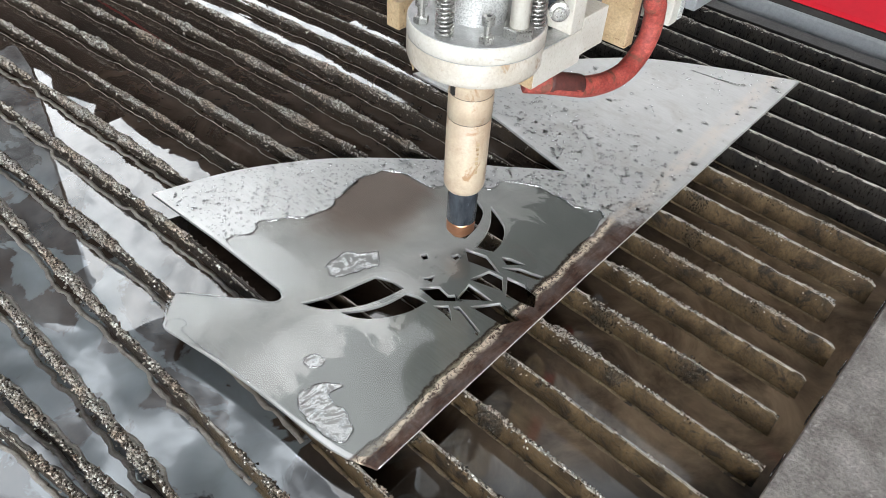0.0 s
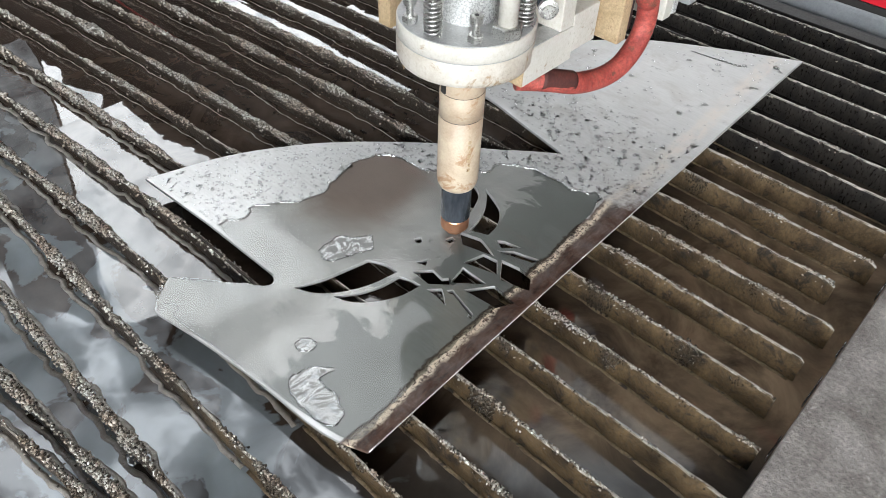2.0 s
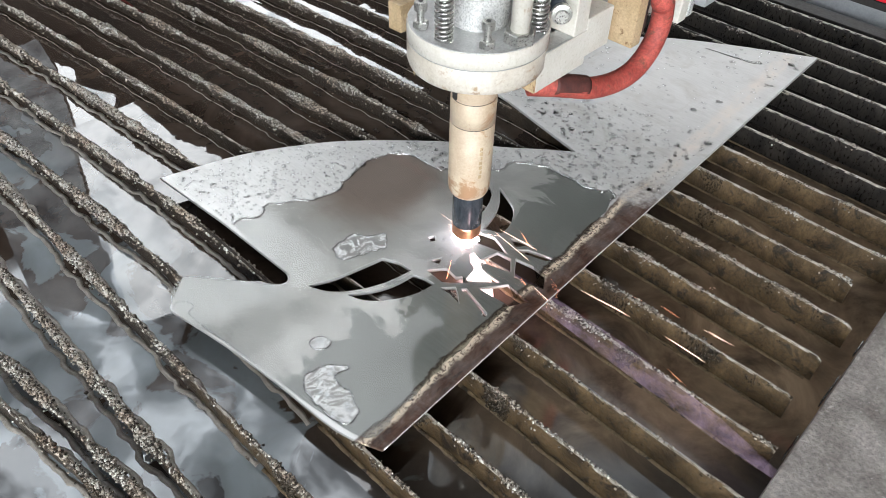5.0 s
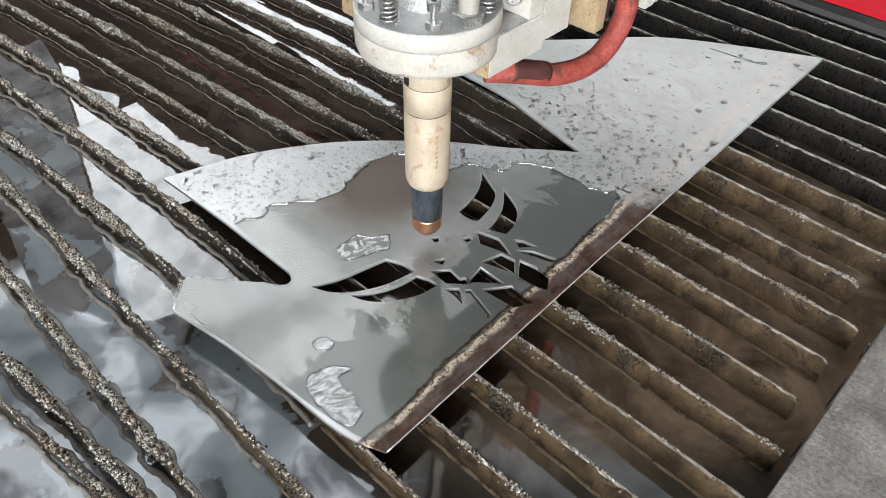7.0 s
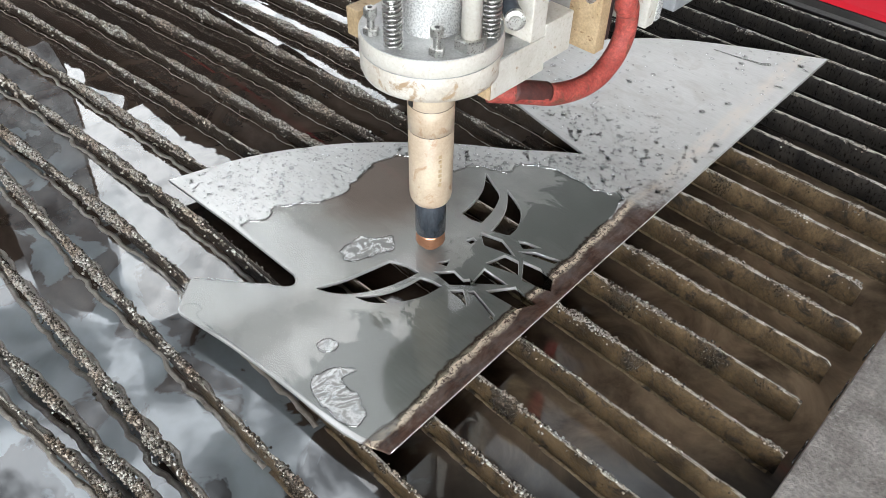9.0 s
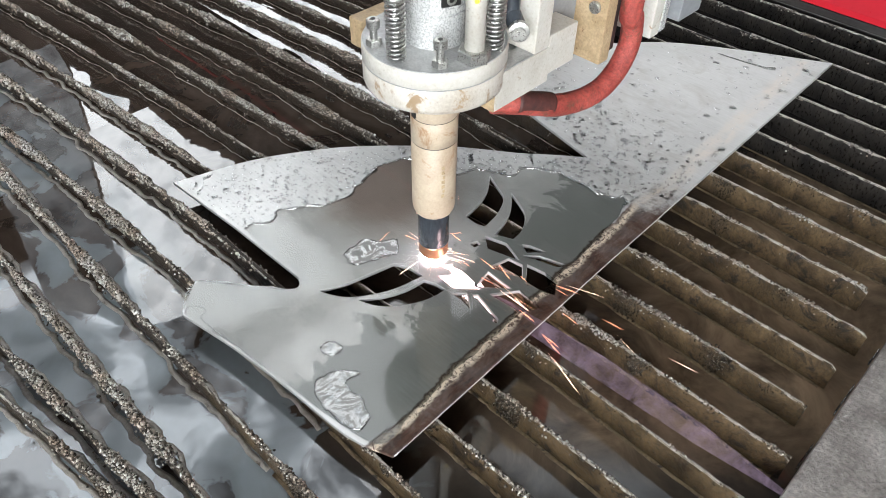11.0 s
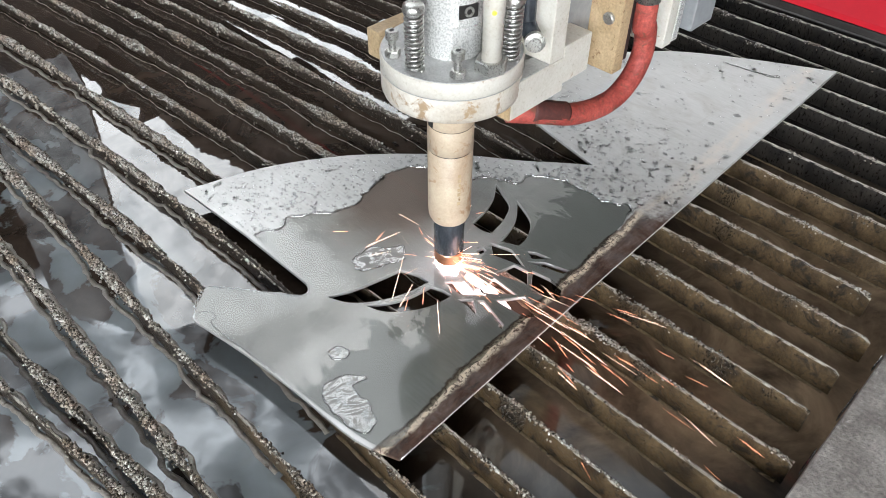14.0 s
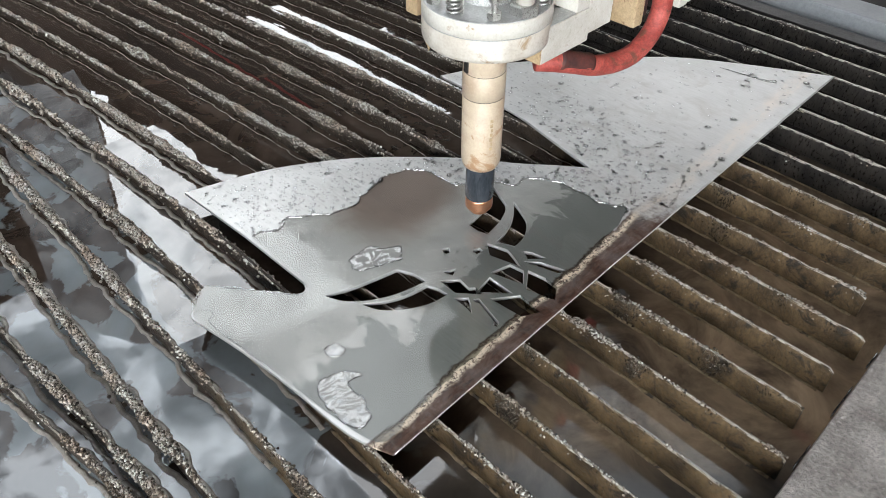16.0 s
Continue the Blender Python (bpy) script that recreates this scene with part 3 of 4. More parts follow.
def slat(k):
    rng = random.Random(100 + k)
    x0, x1 = TABLE_W + 0.01, END.get(k, -0.012 - 0.012 * rng.random())
    thing = tagged(new("slat"), "slag-crusted steel slat standing in the water" if k < 6 else "dark wet steel slat standing in the water", "slat", "slats of the cutting table")
    thing.location = (x1, slat_y(k, x1), 0)
    xs = []
    x = x1
    while x > x0:
        xs.append(x)
        x -= 0.004 if x > -1.0 else 0.02
    half = 0.00095
    bm, rows = bmesh.new(), []
    for i, x in enumerate(xs):
        y = slat_y(k, x) + 0.0006 * noise.noise((x * 9, k, 1))
        nick = 0.0022 * max(0, noise.noise((x * 70, k * 2.3, 2))) + (0.003 if k < 8 and noise.noise((x * 26, k * 9.1, 7)) > 0.42 else 0)
        nick *= 1.0 if k < 8 else 0.35
        top = -0.0003 - nick
        if i == 0:
            top -= 0.003
        ww = half * (1 + 0.4 * noise.noise((x * 120, k, 3)))
        rows.append([bm.verts.new((x - x1, y - thing.location.y + s * ww * f, z)) for s, f, z in ((-1, 1, -0.15), (-1, 1.2, -0.02), (-1, 1.2, top - 0.004), (-1, 0.8, top), (1, 0.8, top), (1, 1.2, top - 0.004), (1, 1.2, -0.02), (1, 1, -0.15))])
    for a, b in zip(rows, rows[1:]):
        for j in range(8):
            bm.faces.new((a[j], b[j], b[(j + 1) % 8], a[(j + 1) % 8]))
    bm.faces.new(rows[0])
    bm.faces.new(rows[-1][::-1])
    bmesh.ops.recalc_face_normals(bm, faces=bm.faces)
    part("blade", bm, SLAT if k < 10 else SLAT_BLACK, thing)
    # worn bright cutting edge
    bm = bmesh.new()
    rows = []
    for i, x in enumerate(xs):
        y = slat_y(k, x) + 0.0006 * noise.noise((x * 9, k, 1))
        nick = 0.0022 * max(0, noise.noise((x * 70, k * 2.3, 2))) + (0.003 if k < 8 and noise.noise((x * 26, k * 9.1, 7)) > 0.42 else 0)
        nick *= 1.0 if k < 8 else 0.35
        nick += 0.004 * min(1.0, 2.0 * crust_at(k, x)) if x < -0.3 else 0.0
        top = 0.0002 - nick - (0.003 if i == 0 else 0)
        ww = 0.0009 * (1 + 0.6 * noise.noise((x * 150, k, 5)))
        rows.append([bm.verts.new((x - x1, y - thing.location.y + dy, z)) for dy, z in ((-ww * 1.1, top - 0.0016), (-ww * 0.6, top), (ww * 0.6, top), (ww * 1.1, top - 0.0016))])
    for i, (a, b) in enumerate(zip(rows, rows[1:])):
        for j in range(3):
            bm.faces.new((a[j], b[j], b[j + 1], a[j + 1]))
    bmesh.ops.recalc_face_normals(bm, faces=bm.faces)
    part("worn_edge", bm, SLAT_EDGE, thing, "pale worn top edge")
    # slag: dense lumps over the edge, thinner drips down the sides
    nr = np.random.default_rng(500 + k)
    places, sizes, drips, drip_sizes = [], [], [], []
    for x in np.arange(max(x0, -1.15), x1, 0.00125 if k < 4 else 0.002):
        c = crust_at(k, float(x))
        near = 1.0 if x > -0.75 else 0.55
        r = 0.0005 + 0.0034 * min(1.2, c)
        for _ in range(int(c * 19 * near + nr.random())):
            if nr.random() < 0.82:
                phi, out = nr.normal(0, 0.95), r * nr.uniform(0.85, 1.25)
                dy, up = out * math.sin(phi), 0.0008 * c - 0.75 * r + out * math.cos(phi)
            else:
                dy = nr.normal(0, 0.0022)
                up = -abs(dy) - (nr.random() ** 2) * 0.017 * min(1, c)
            places.append((x - x1 + nr.normal(0, 0.001), slat_y(k, float(x)) - thing.location.y + dy, up))
            sizes.append(nr.uniform(0.00045, 0.0011) * (1.0 if nr.random() < 0.95 else 1.6) * (1.0 if near == 1.0 else 1.4))
        if x > -0.32:
            patch = noise.noise((float(x) * 28, k * 6.3, 11.0))
            clot = min(1.0, max(0.0, (patch - 0.22) * 4.5)) * (1.0 if k < 9 else 0.12)
            for _ in range(int(clot * 22 + nr.random() * (1.4 if k < 9 else 0.9))):
                side = -1 if nr.random() < 0.85 else 1
                fall = nr.random() * (0.006 + 0.02 * clot)
                drips.append((x - x1 + nr.normal(0, 0.0012), slat_y(k, float(x)) - thing.location.y + side * (0.0014 + 0.0022 * clot * nr.random()), 0.001 - fall))
                drip_sizes.append(nr.uniform(0.0003, 0.0009))
    if drips:
        tagged(mesh_ob("slag_spatter", grains(np.array(drips), drip_sizes, 1400 + k, 1.5, 0.25, 1 if k < 5 else 0), DRIP, thing, "dark glassy drips of slag down the side"), kind="stuff")
    # solid crust under the loose grains
    pts, rad = [], []
    for x in np.arange(-0.12 if k < 0 else -0.2, max(x0, -1.15), -0.0022):
        x = float(x)
        c = min(1.2, crust_at(k, x))
        r = (0.0004 + 0.0032 * c) * (1 + 0.35 * noise.noise((x * 330, k * 1.7, 8.0)))
        z = -0.75 * r + 0.0008 * c
        if -0.47 < x < -0.18 and 0.14 < slat_y(k, x) < 0.87:
            z = min(z, -0.003 - r)
        pts.append((x - x1, slat_y(k, x) - thing.location.y + 0.0008 * noise.noise((x * 210, k * 3.1, 9.0)), z))
        rad.append(r)
    part("crust_body", tube(pts, rad, 7), CRUST, thing, "brown fused crust along the top edge")
    if places:
        places = np.array(places)
        over = (places[:, 0] + x1 > -0.46) & (places[:, 0] + x1 < -0.18) & (places[:, 1] + thing.location.y > 0.15) & (places[:, 1] + thing.location.y < 0.86)
        places[over, 2] = np.minimum(places[over, 2], -0.0025)
        tagged(mesh_ob("slag_crust", grains(places, sizes, 900 + k, 1.0, 0.2, 1 if k < 2 else 0), SLAG, thing, "rough grey-brown crust of frozen slag"), kind="stuff")
    # pale scale where the water meets the slat; soft sediment on the cleaner east stretch
    for side in (-1, 1) if k < 11 else ():
        for lo, hi, mat, name, label in ((max(x0, -1.2), -0.25, SCALE, "waterline_scale", "pale scale along the waterline"), (-0.25, x1 - 0.004, SEDIMENT, "sediment", "tan sediment along the waterline")):
            pts, rad = [], []
            for x in np.arange(hi, lo, -0.005):
                x = float(x)
                wob = noise.noise((x * 60, k * 4.4, side * 3.0)) + 0.6 * noise.noise((x * 170, k * 4.4, side * 5.0))
                west = mat is SCALE
                wide = (0.0032 + 0.0045 * min(1, crust_at(k, x)) + (0.0026 if k < 2 else 0.0014) * wob) if west else 0.0022 + 0.0006 * wob
                pts.append((x - x1, slat_y(k, x) - thing.location.y + side * wide, water_z(x) + (-0.0008 if west else -0.0012)))
                rad.append(((0.0024 if k < 2 else 0.0011) if west else 0.0022) * (1 + 0.5 * noise.noise((x * 140, k, side))))
            bm = tube(pts, rad, 6)
            for v in bm.verts:
                level = water_z(v.co.x + x1)
                v.co.z = level + (v.co.z - level) * (0.4 if mat is SCALE else 0.7)
            part(name, bm, mat, thing, label, True)
    return thing


for k in range(-10, 17):
    slat(k)

# ---- cut plate ----
RIM = (mm([(-189, 157), (-194, 400), (-199, 843)])
       + [tuple(p[:2]) for p in spline([(x / 1000, y / 1000, 0) for x, y in ((-199, 843), (-284, 798), (-358, 749), (-416, 682), (-482, 604), (-517, 526))], 5)][1:]
       + [tuple(p[:2]) for p in spline([(x / 1000, y / 1000, 0) for x, y in ((-517, 526), (-455, 527), (-400, 525), (-350, 515), (-288, 502))], 5)][1:]
       + [tuple(p[:2]) for p in spline([(x / 1000, y / 1000, 0) for x, y in ((-288, 502), (-315, 481), (-341, 459), (-384, 428), (-419, 396), (-448, 366), (-474, 333), (-507, 275), (-529, 205))], 5)][1:]
       + mm([(-441, 210), (-387, 211), (-357, 211.5)])
       + [tuple(p[:2]) for p in spline([(x / 1000, y / 1000, 0) for x, y in ((-357, 211.5), (-350, 208), (-348, 203), (-351, 198), (-358, 193))], 4)][1:]
       + mm([(-364, 190), (-366, 187), (-405, 156), (-409, 152), (-389, 128), (-385, 127)])
       + [tuple(p[:2]) for p in spline([(x / 1000, y / 1000, 0) for x, y in ((-385, 127), (-332, 136), (-277, 142), (-221, 146), (-189, 157))], 4)][1:-1])


def bow(*pts):
    return [tuple(p[:2]) for p in spline([(x / 1000, y / 1000, 0) for x, y in pts], 5)]


# horns, brow, nose and cheek cut-outs
HOLES = [
    bow((-334, 213), (-325, 233), (-319, 256), (-314, 278))[:-1] + mm([(-301, 281)]) + bow((-288, 282), (-293, 258), (-303, 237), (-317, 221), (-334, 213))[:-1],
    bow((-306, 228), (-294, 245), (-287, 262), (-284, 282))[:-1] + mm([(-275, 283)]) + bow((-265, 284), (-268, 266), (-278, 247), (-291, 234), (-306, 228))[:-1],
    bow((-336, 415), (-319, 407), (-305, 399), (-296, 381), (-292, 360))[:-1] + bow((-292, 360), (-302, 357), (-313, 358))[:-1] + bow((-313, 358), (-316, 378), (-323, 397), (-336, 415))[:-1],
    bow((-306, 410), (-290, 403), (-277, 395), (-267, 379), (-265, 365))[:-1] + mm([(-265, 365), (-280, 358)]) + bow((-280, 358), (-284, 376), (-292, 393), (-306, 410))[:-1],
    mm([(-285, 351), (-266, 357), (-257, 354), (-245, 349), (-273, 341)]),
    mm([(-287, 335), (-285, 342), (-280, 341), (-281, 334)]),
    mm([(-306, 318), (-303, 324), (-298, 320), (-300, 315)]),
    mm([(-286, 299), (-281, 310), (-277, 302)]),
    mm([(-281, 290), (-270, 303), (-258, 301), (-255, 305), (-245, 304), (-262, 289)]),
    mm([(-255, 322), (-229, 321), (-251, 302)]),
    mm([(-258, 326), (-253, 345), (-240, 347), (-230, 335)]),
    mm([(-238, 350), (-222, 353), (-209, 352), (-201, 339), (-225, 332)]),
    mm([(-238, 304), (-224, 324), (-201, 321), (-208, 307)]),
    mm([(-256, 365), (-250, 369), (-236, 372), (-247, 360)]),
    mm([(-248, 355), (-237, 365), (-215, 372), (-218, 365)]),
    mm([(-259, 284), (-251, 293), (-245, 289), (-237, 282), (-248, 284)]),
    mm([(-247, 294), (-244, 298), (-241, 297), (-216, 290), (-214, 286), (-218, 285), (-219, 288), (-241, 294.5), (-244, 293)]),
]
plate = sheet("steel_plate", [RIM] + HOLES, 0.003, PLATE, z=0.0006, bevel=0.0004)
tagged(plate, "pale grey wet steel sheet, partly cut out, on the slats", "steel plate")
PLATE_TOP = 0.0036
# pale strip added along the sheared edge for the light its bevel catches
for x0, y0, x1, y1 in ((-0.189, 0.158, -0.194, 0.4), (-0.194, 0.4, -0.199, 0.842)):
    n = 40
    run = [(x0 + (x1 - x0) * i / n + 0.0001, y0 + (y1 - y0) * i / n, 0.0016 + 0.0003 * noise.noise((i * 0.7, y0, 0))) for i in range(n + 1)]
    part("edge_glint", tube(run, 0.0009, 6), ALU, plate, "bright strip along the sheared edge, standing in for its glint", True)


def ragged(pts, amp, step=4, seed=0, rough_to=999):
    out, whole = [], amp
    for i, p in enumerate(spline([(x / 1000, y / 1000, 0) for x, y in pts], step, True)):
        amp = whole if i < rough_to * step else 0.0
        out.append((p.x + amp * noise.noise((p.x * 90, p.y * 90, seed)) + amp * 0.5 * noise.noise((p.x * 260, p.y * 260, seed + 5)),
                    p.y + amp * noise.noise((p.x * 90, p.y * 90, seed + 9)) + amp * 0.5 * noise.noise((p.x * 260, p.y * 260, seed + 14))))
    return out


FILM_RIM = ragged([(-431, 215), (-424, 237), (-432, 251), (-412, 275), (-405, 303), (-415, 339), (-417, 354), (-403, 381), (-380, 388), (-358, 391), (-350, 412), (-322, 428),
                   (-319, 445), (-301, 460), (-272, 465), (-250, 464), (-228, 474), (-216, 430), (-212.5, 370), (-209, 298), (-206, 233), (-203.5, 190), (-200, 157), (-240, 146.8), (-277, 143.2),
                   (-332, 137.2), (-385, 128.5), (-407, 153.5), (-362, 189), (-347.5, 203), (-353, 212.5), (-387, 212.5)], 0.0035, 8, 0, 21)


ISLANDS = [ragged([(-289, 179), (-290, 184), (-286, 189), (-280, 191), (-276, 187), (-277, 182), (-282, 178)], 0.002, 5, 21),
           ragged([(-262, 152), (-268, 162), (-262, 175), (-253, 182), (-250, 172), (-238, 171), (-223, 166), (-218, 155), (-231, 151), (-247, 150)], 0.004, 5, 31),
           ragged([(-350, 257), (-349, 279), (-332, 293), (-319, 283), (-328, 276), (-331, 264), (-336, 251)], 0.006, 5, 51)]
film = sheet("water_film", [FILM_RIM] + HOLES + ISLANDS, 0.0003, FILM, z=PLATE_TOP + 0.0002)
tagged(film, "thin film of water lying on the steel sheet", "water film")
film.visible_shadow = False
bm = bmesh.new()
bm.from_mesh(film.data)
bm.normal_update()
bmesh.ops.delete(bm, geom=[f for f in bm.faces if f.calc_center_median().z < PLATE_TOP + 0.0004], context="FACES")
for f in bm.faces:
    if f.normal.z < 0:
        f.normal_flip()
bm.to_mesh(film.data)
bm.free()
rim_pts = [(x, y, PLATE_TOP + 0.0005) for x, y in FILM_RIM]
n_dry = int(len(rim_pts) * 16.5 / 32)
meniscus = tagged(part("meniscus", tube(rim_pts[:n_dry], [0.0012 + 0.0007 * noise.noise((p[0] * 200, p[1] * 200, 3)) for p in rim_pts[:n_dry]], 8), RIM_WATER, film, "bright rounded rim of the film", True))
meniscus.visible_shadow = False
RIPPLE = film_material("rippled_film", (0.92, 0.92, 0.91), 0.12, 0.0, 75, 2.1)


def inside(p, poly):
    c = False
    for (x1, y1), (x2, y2) in zip(poly, poly[1:] + poly[:1]):
        if (y1 > p[1]) != (y2 > p[1]) and p[0] < (x2 - x1) * (p[1] - y1) / (y2 - y1) + x1:
            c = not c
    return c


def ripple(isl):
    """Wrinkled skin of water: a fine grid with sharp little crests."""
    step = 0.0007
    x0, y0 = min(p[0] for p in isl), min(p[1] for p in isl)
    nx, ny = int((max(p[0] for p in isl) - x0) / step) + 2, int((max(p[1] for p in isl) - y0) / step) + 2
    bm, grid = bmesh.new(), {}
    for i in range(nx):
        for j in range(ny):
            x, y = x0 + i * step, y0 + j * step
            if inside((x, y), isl):
                crest = 1 - abs(noise.noise((x * 150 + 0.6 * noise.noise((x * 90, y * 90, 4)), y * 85, 2.0)))
                grid[i, j] = bm.verts.new((x, y, PLATE_TOP + 0.0003 + 0.0007 * crest ** 3))
    for (i, j), v in grid.items():
        q = [grid.get(c) for c in ((i + 1, j), (i + 1, j + 1), (i, j + 1))]
        if all(q):
            bm.faces.new([v] + q)
    return bm


for isl in ISLANDS:
    r = part("ripple", ripple(isl), RIPPLE, film, "rippled shallow patch in the film", True)
    r.visible_shadow = False
    ring = [(x, y, PLATE_TOP + 0.0005) for x, y in isl + isl[:1]]
    m = part("meniscus", tube(ring, [0.0007 + 0.0004 * noise.noise((p[0] * 300, p[1] * 300, 3)) for p in ring], 6), RIM_WATER, film, "bright rounded rim of the film", True)
    m.visible_shadow = False
for run in (((-408, 154), (-392, 166), (-378, 177), (-366, 187), (-358, 192), (-351, 197), (-347, 203), (-350, 209), (-357, 212)),
            ((-386, 128), (-390, 133), (-384, 140), (-377, 140), (-373, 134), (-345, 136), (-300, 141))):
    pts = spline([(x / 1000 * 0.9985, y / 1000, PLATE_TOP + 0.0002) for x, y in run], 6)
    m = part("meniscus", tube(pts, 0.00055, 6), RIM_WATER, film, "bright rounded rim of the film", True)
    m.visible_shadow = False

smear = [Vector((x / 1000, y / 1000, PLATE_TOP + 0.0001)) for x, y in ((-301, 770), (-286, 772), (-271, 774), (-258, 777), (-246, 779), (-240, 786))]
m = tube(spline(smear, 5), [0.0005 + 0.0022 * (i / 25) * (1 + 0.6 * noise.noise((i * 0.7, 1, 1))) for i in range(26)], 8)
for v in m.verts:
    v.co.z = PLATE_TOP + 0.0002 + (v.co.z - PLATE_TOP) * 0.12
tagged(part("wet_smear", m, film_material("smeared_water", (0.8, 0.81, 0.79), 0.1, 0.0, 30, 1.4), None, "", True), "thin wet smear across the dry steel", "water smear").visible_shadow = False


def droplets():
    rng = random.Random(11)
    places, sizes = [], []
    while len(places) < 2000:
        x, y = rng.uniform(-0.53, -0.2), rng.uniform(0.2, 0.84)
        near = 1.0 if y < 0.47 else max(0.1, 1 - (y - 0.47) * 5.5)
        if (y < 0.5 and x + 0.045 * y > -0.2) or rng.random() > near or not inside((x, y), RIM) or inside((x, y), FILM_RIM) or not inside((x + 0.006, y), RIM) or not inside((x - 0.006, y - 0.004), RIM):
            continue
        places.append((x, y, PLATE_TOP + 0.0001))
        big = 1.0 if x > -0.42 else 0.72
        sizes.append(big * (rng.uniform(0.0006, 0.0016) if rng.random() < 0.9 else rng.uniform(0.0018, 0.0027)))
    ob = mesh_ob("water_droplets", grains(places, sizes, 77, 0.4, 0.05, 2, 1.6), DROP, None, smooth=True)
    return tagged(ob, "scattered water droplets on the dry steel", "droplets", kind="stuff")


droplets()

# ---- torch ----
torch = tagged(new("plasma_torch"), "plasma cutting torch with beige body, copper nozzle and aluminium mount", "plasma torch")
nozzle = part("nozzle", lathe([(0.0036, 0.0002), (0.0078, 0.0), (0.0083, 0.0008), (0.0086, 0.003), (0.0112, 0.0046), (0.0118, 0.006), (0.0118, 0.0148), (0.0113, 0.0157)], 64), COPPER, torch, "orange copper nozzle")
part("orifice", lathe([(0.0032, -0.0003), (0.0032, 0.0001)], 20), DARK, nozzle, "dark bore")
part("sleeve", lathe([(0.0112, 0.0155), (0.0121, 0.0165), (0.0121, 0.05), (0.0112, 0.052)]), BLACK, torch, "black scorched sleeve", True)
part("body", lathe([(0.012, 0.0485), (0.0142, 0.0495), (0.0158, 0.053), (0.0163, 0.057), (0.0165, 0.1138), (0.0158, 0.1142), (0.0158, 0.1150), (0.0165, 0.1154), (0.0166, 0.1345), (0.0159, 0.1350), (0.0159, 0.1358), (0.0163, 0.1364), (0.0163, 0.166)]), TUBE, torch, "beige plastic torch body with joint rings", True)
part("clamp_slot", box(-0.0022, 0.0022, -0.0006, 0.003, 0.137, 0.158, bevel=0.0004), DARK, torch).matrix_local = pose(-0.0035, -0.0164, 0, 0, 0, -12)
part("flange_seam", lathe([(0.04, 0.1799), (0.0464, 0.1799), (0.0464, 0.1804), (0.04, 0.1804)], 72), DUSTY, torch)
for i in range(7):
    part("marking", box(0.01625, 0.01662, -0.0012 + 0.0009 * (i % 3 == 1), 0.0012, 0.072 + 0.0042 * i, 0.0748 + 0.0042 * i), TAN, torch).matrix_local = pose(0, 0, 0, 0, 0, -22)
for z in (0.1146, 0.1354):
    part("joint_ring", lathe([(0.01, z - 0.0002), (0.016, z - 0.0002), (0.016, z + 0.0002), (0.01, z + 0.0002)], 48), DARK, torch)
part("stop_screw", lathe([(0.0003, 0.149), (0.0011, 0.1535), (0.0022, 0.155), (0.0024, 0.1625)], 16, -0.0305, -0.0285), TAN, torch, "rusty screw under the flange")
part("lower_flange", lathe([(0.043, 0.162), (0.0455, 0.1632), (0.0467, 0.1665), (0.0467, 0.1792), (0.0461, 0.18)], 72), STAINED, torch, "cream round lower flange", True)
flange = part("upper_flange", lathe([(0.0461, 0.1803), (0.0467, 0.181), (0.0467, 0.1905), (0.046, 0.1916)], 72), CREAM, torch, "cream round upper flange", True)
part("flange_face", lathe([(0.0458, 0.1912), (0.0457, 0.1921)], 72), DUSTY, flange, "dusty machined top face")
part("barrel", lathe([(0.0195, 0.1915), (0.0195, 0.2125), (0.0185, 0.2135), (0.0185, 0.2148)], 48), ALU, torch)
col = part("clamp_collar", lathe([(0.0204, 0.2145), (0.021, 0.2152), (0.021, 0.2342), (0.0204, 0.235)], 48), ALU, torch)
part("clamp_slot", box(-0.004, 0.0034, -0.0062, 0.0062, -0.0042, 0.0042, bevel=0.0005), DARK, col).matrix_local = pose(0.0172, -0.0059, 0.2245, 0, 0, -19)
part("clamp_screw", lathe([(0.0033, -0.004), (0.0033, 0.0038), (0.0018, 0.0039), (0.0018, 0.002)], 16), STEEL, col).matrix_local = pose(0.0172, -0.0059, 0.2245, 0, 90, -19)
part("neck", lathe([(0.0188, 0.2345), (0.0188, 0.252), (0.017, 0.253), (0.017, 0.36)], 48), ALU, torch)


def coil(cx, cy, z0, z1, r, wire, turns):
    n = turns * 14
    return tube([(cx + r * math.cos(i * math.tau / 14), cy + r * math.sin(i * math.tau / 14), z0 + (z1 - z0) * i / n) for i in range(n + 1)], wire, 6)


def hexhead(cx, cy, z0, z1, r):
    return lathe([(r * 0.94, z0), (r, z0 + 0.0006), (r, z1 - 0.0008), (r * 0.9, z1)], 6, cx, cy)


for cx, cy in ((0.004, -0.037), (0.037, 0.014)):
    s = part("spring", coil(cx, cy, 0.192, 0.229, 0.0054, 0.0009, 13), STEEL, torch, "", True)
    part("spring_rod", lathe([(0.0033, 0.19), (0.0033, 0.232)], 16, cx, cy), STEEL, s, "", True)
    part("spring_cap", lathe([(0.0064, 0.229), (0.0069, 0.2302), (0.0063, 0.2335), (0.004, 0.2345)], 24, cx, cy), STEEL, s, "", True)
for cx, cy in ((0.0285, -0.0245), (-0.0175, -0.0355)):
    b = part("bolt", lathe([(0.0024, 0.191), (0.0024, 0.2035), (0.0041, 0.2037), (0.0043, 0.2085), (0.0036, 0.2092)], 20, cx, cy), STEEL, torch)
    part("nut", hexhead(cx, cy, 0.192, 0.1965, 0.0052), STEEL, b)
    part("socket", lathe([(0.0016, 0.2093), (0.0016, 0.2096)], 6, cx, cy), DARK, b)
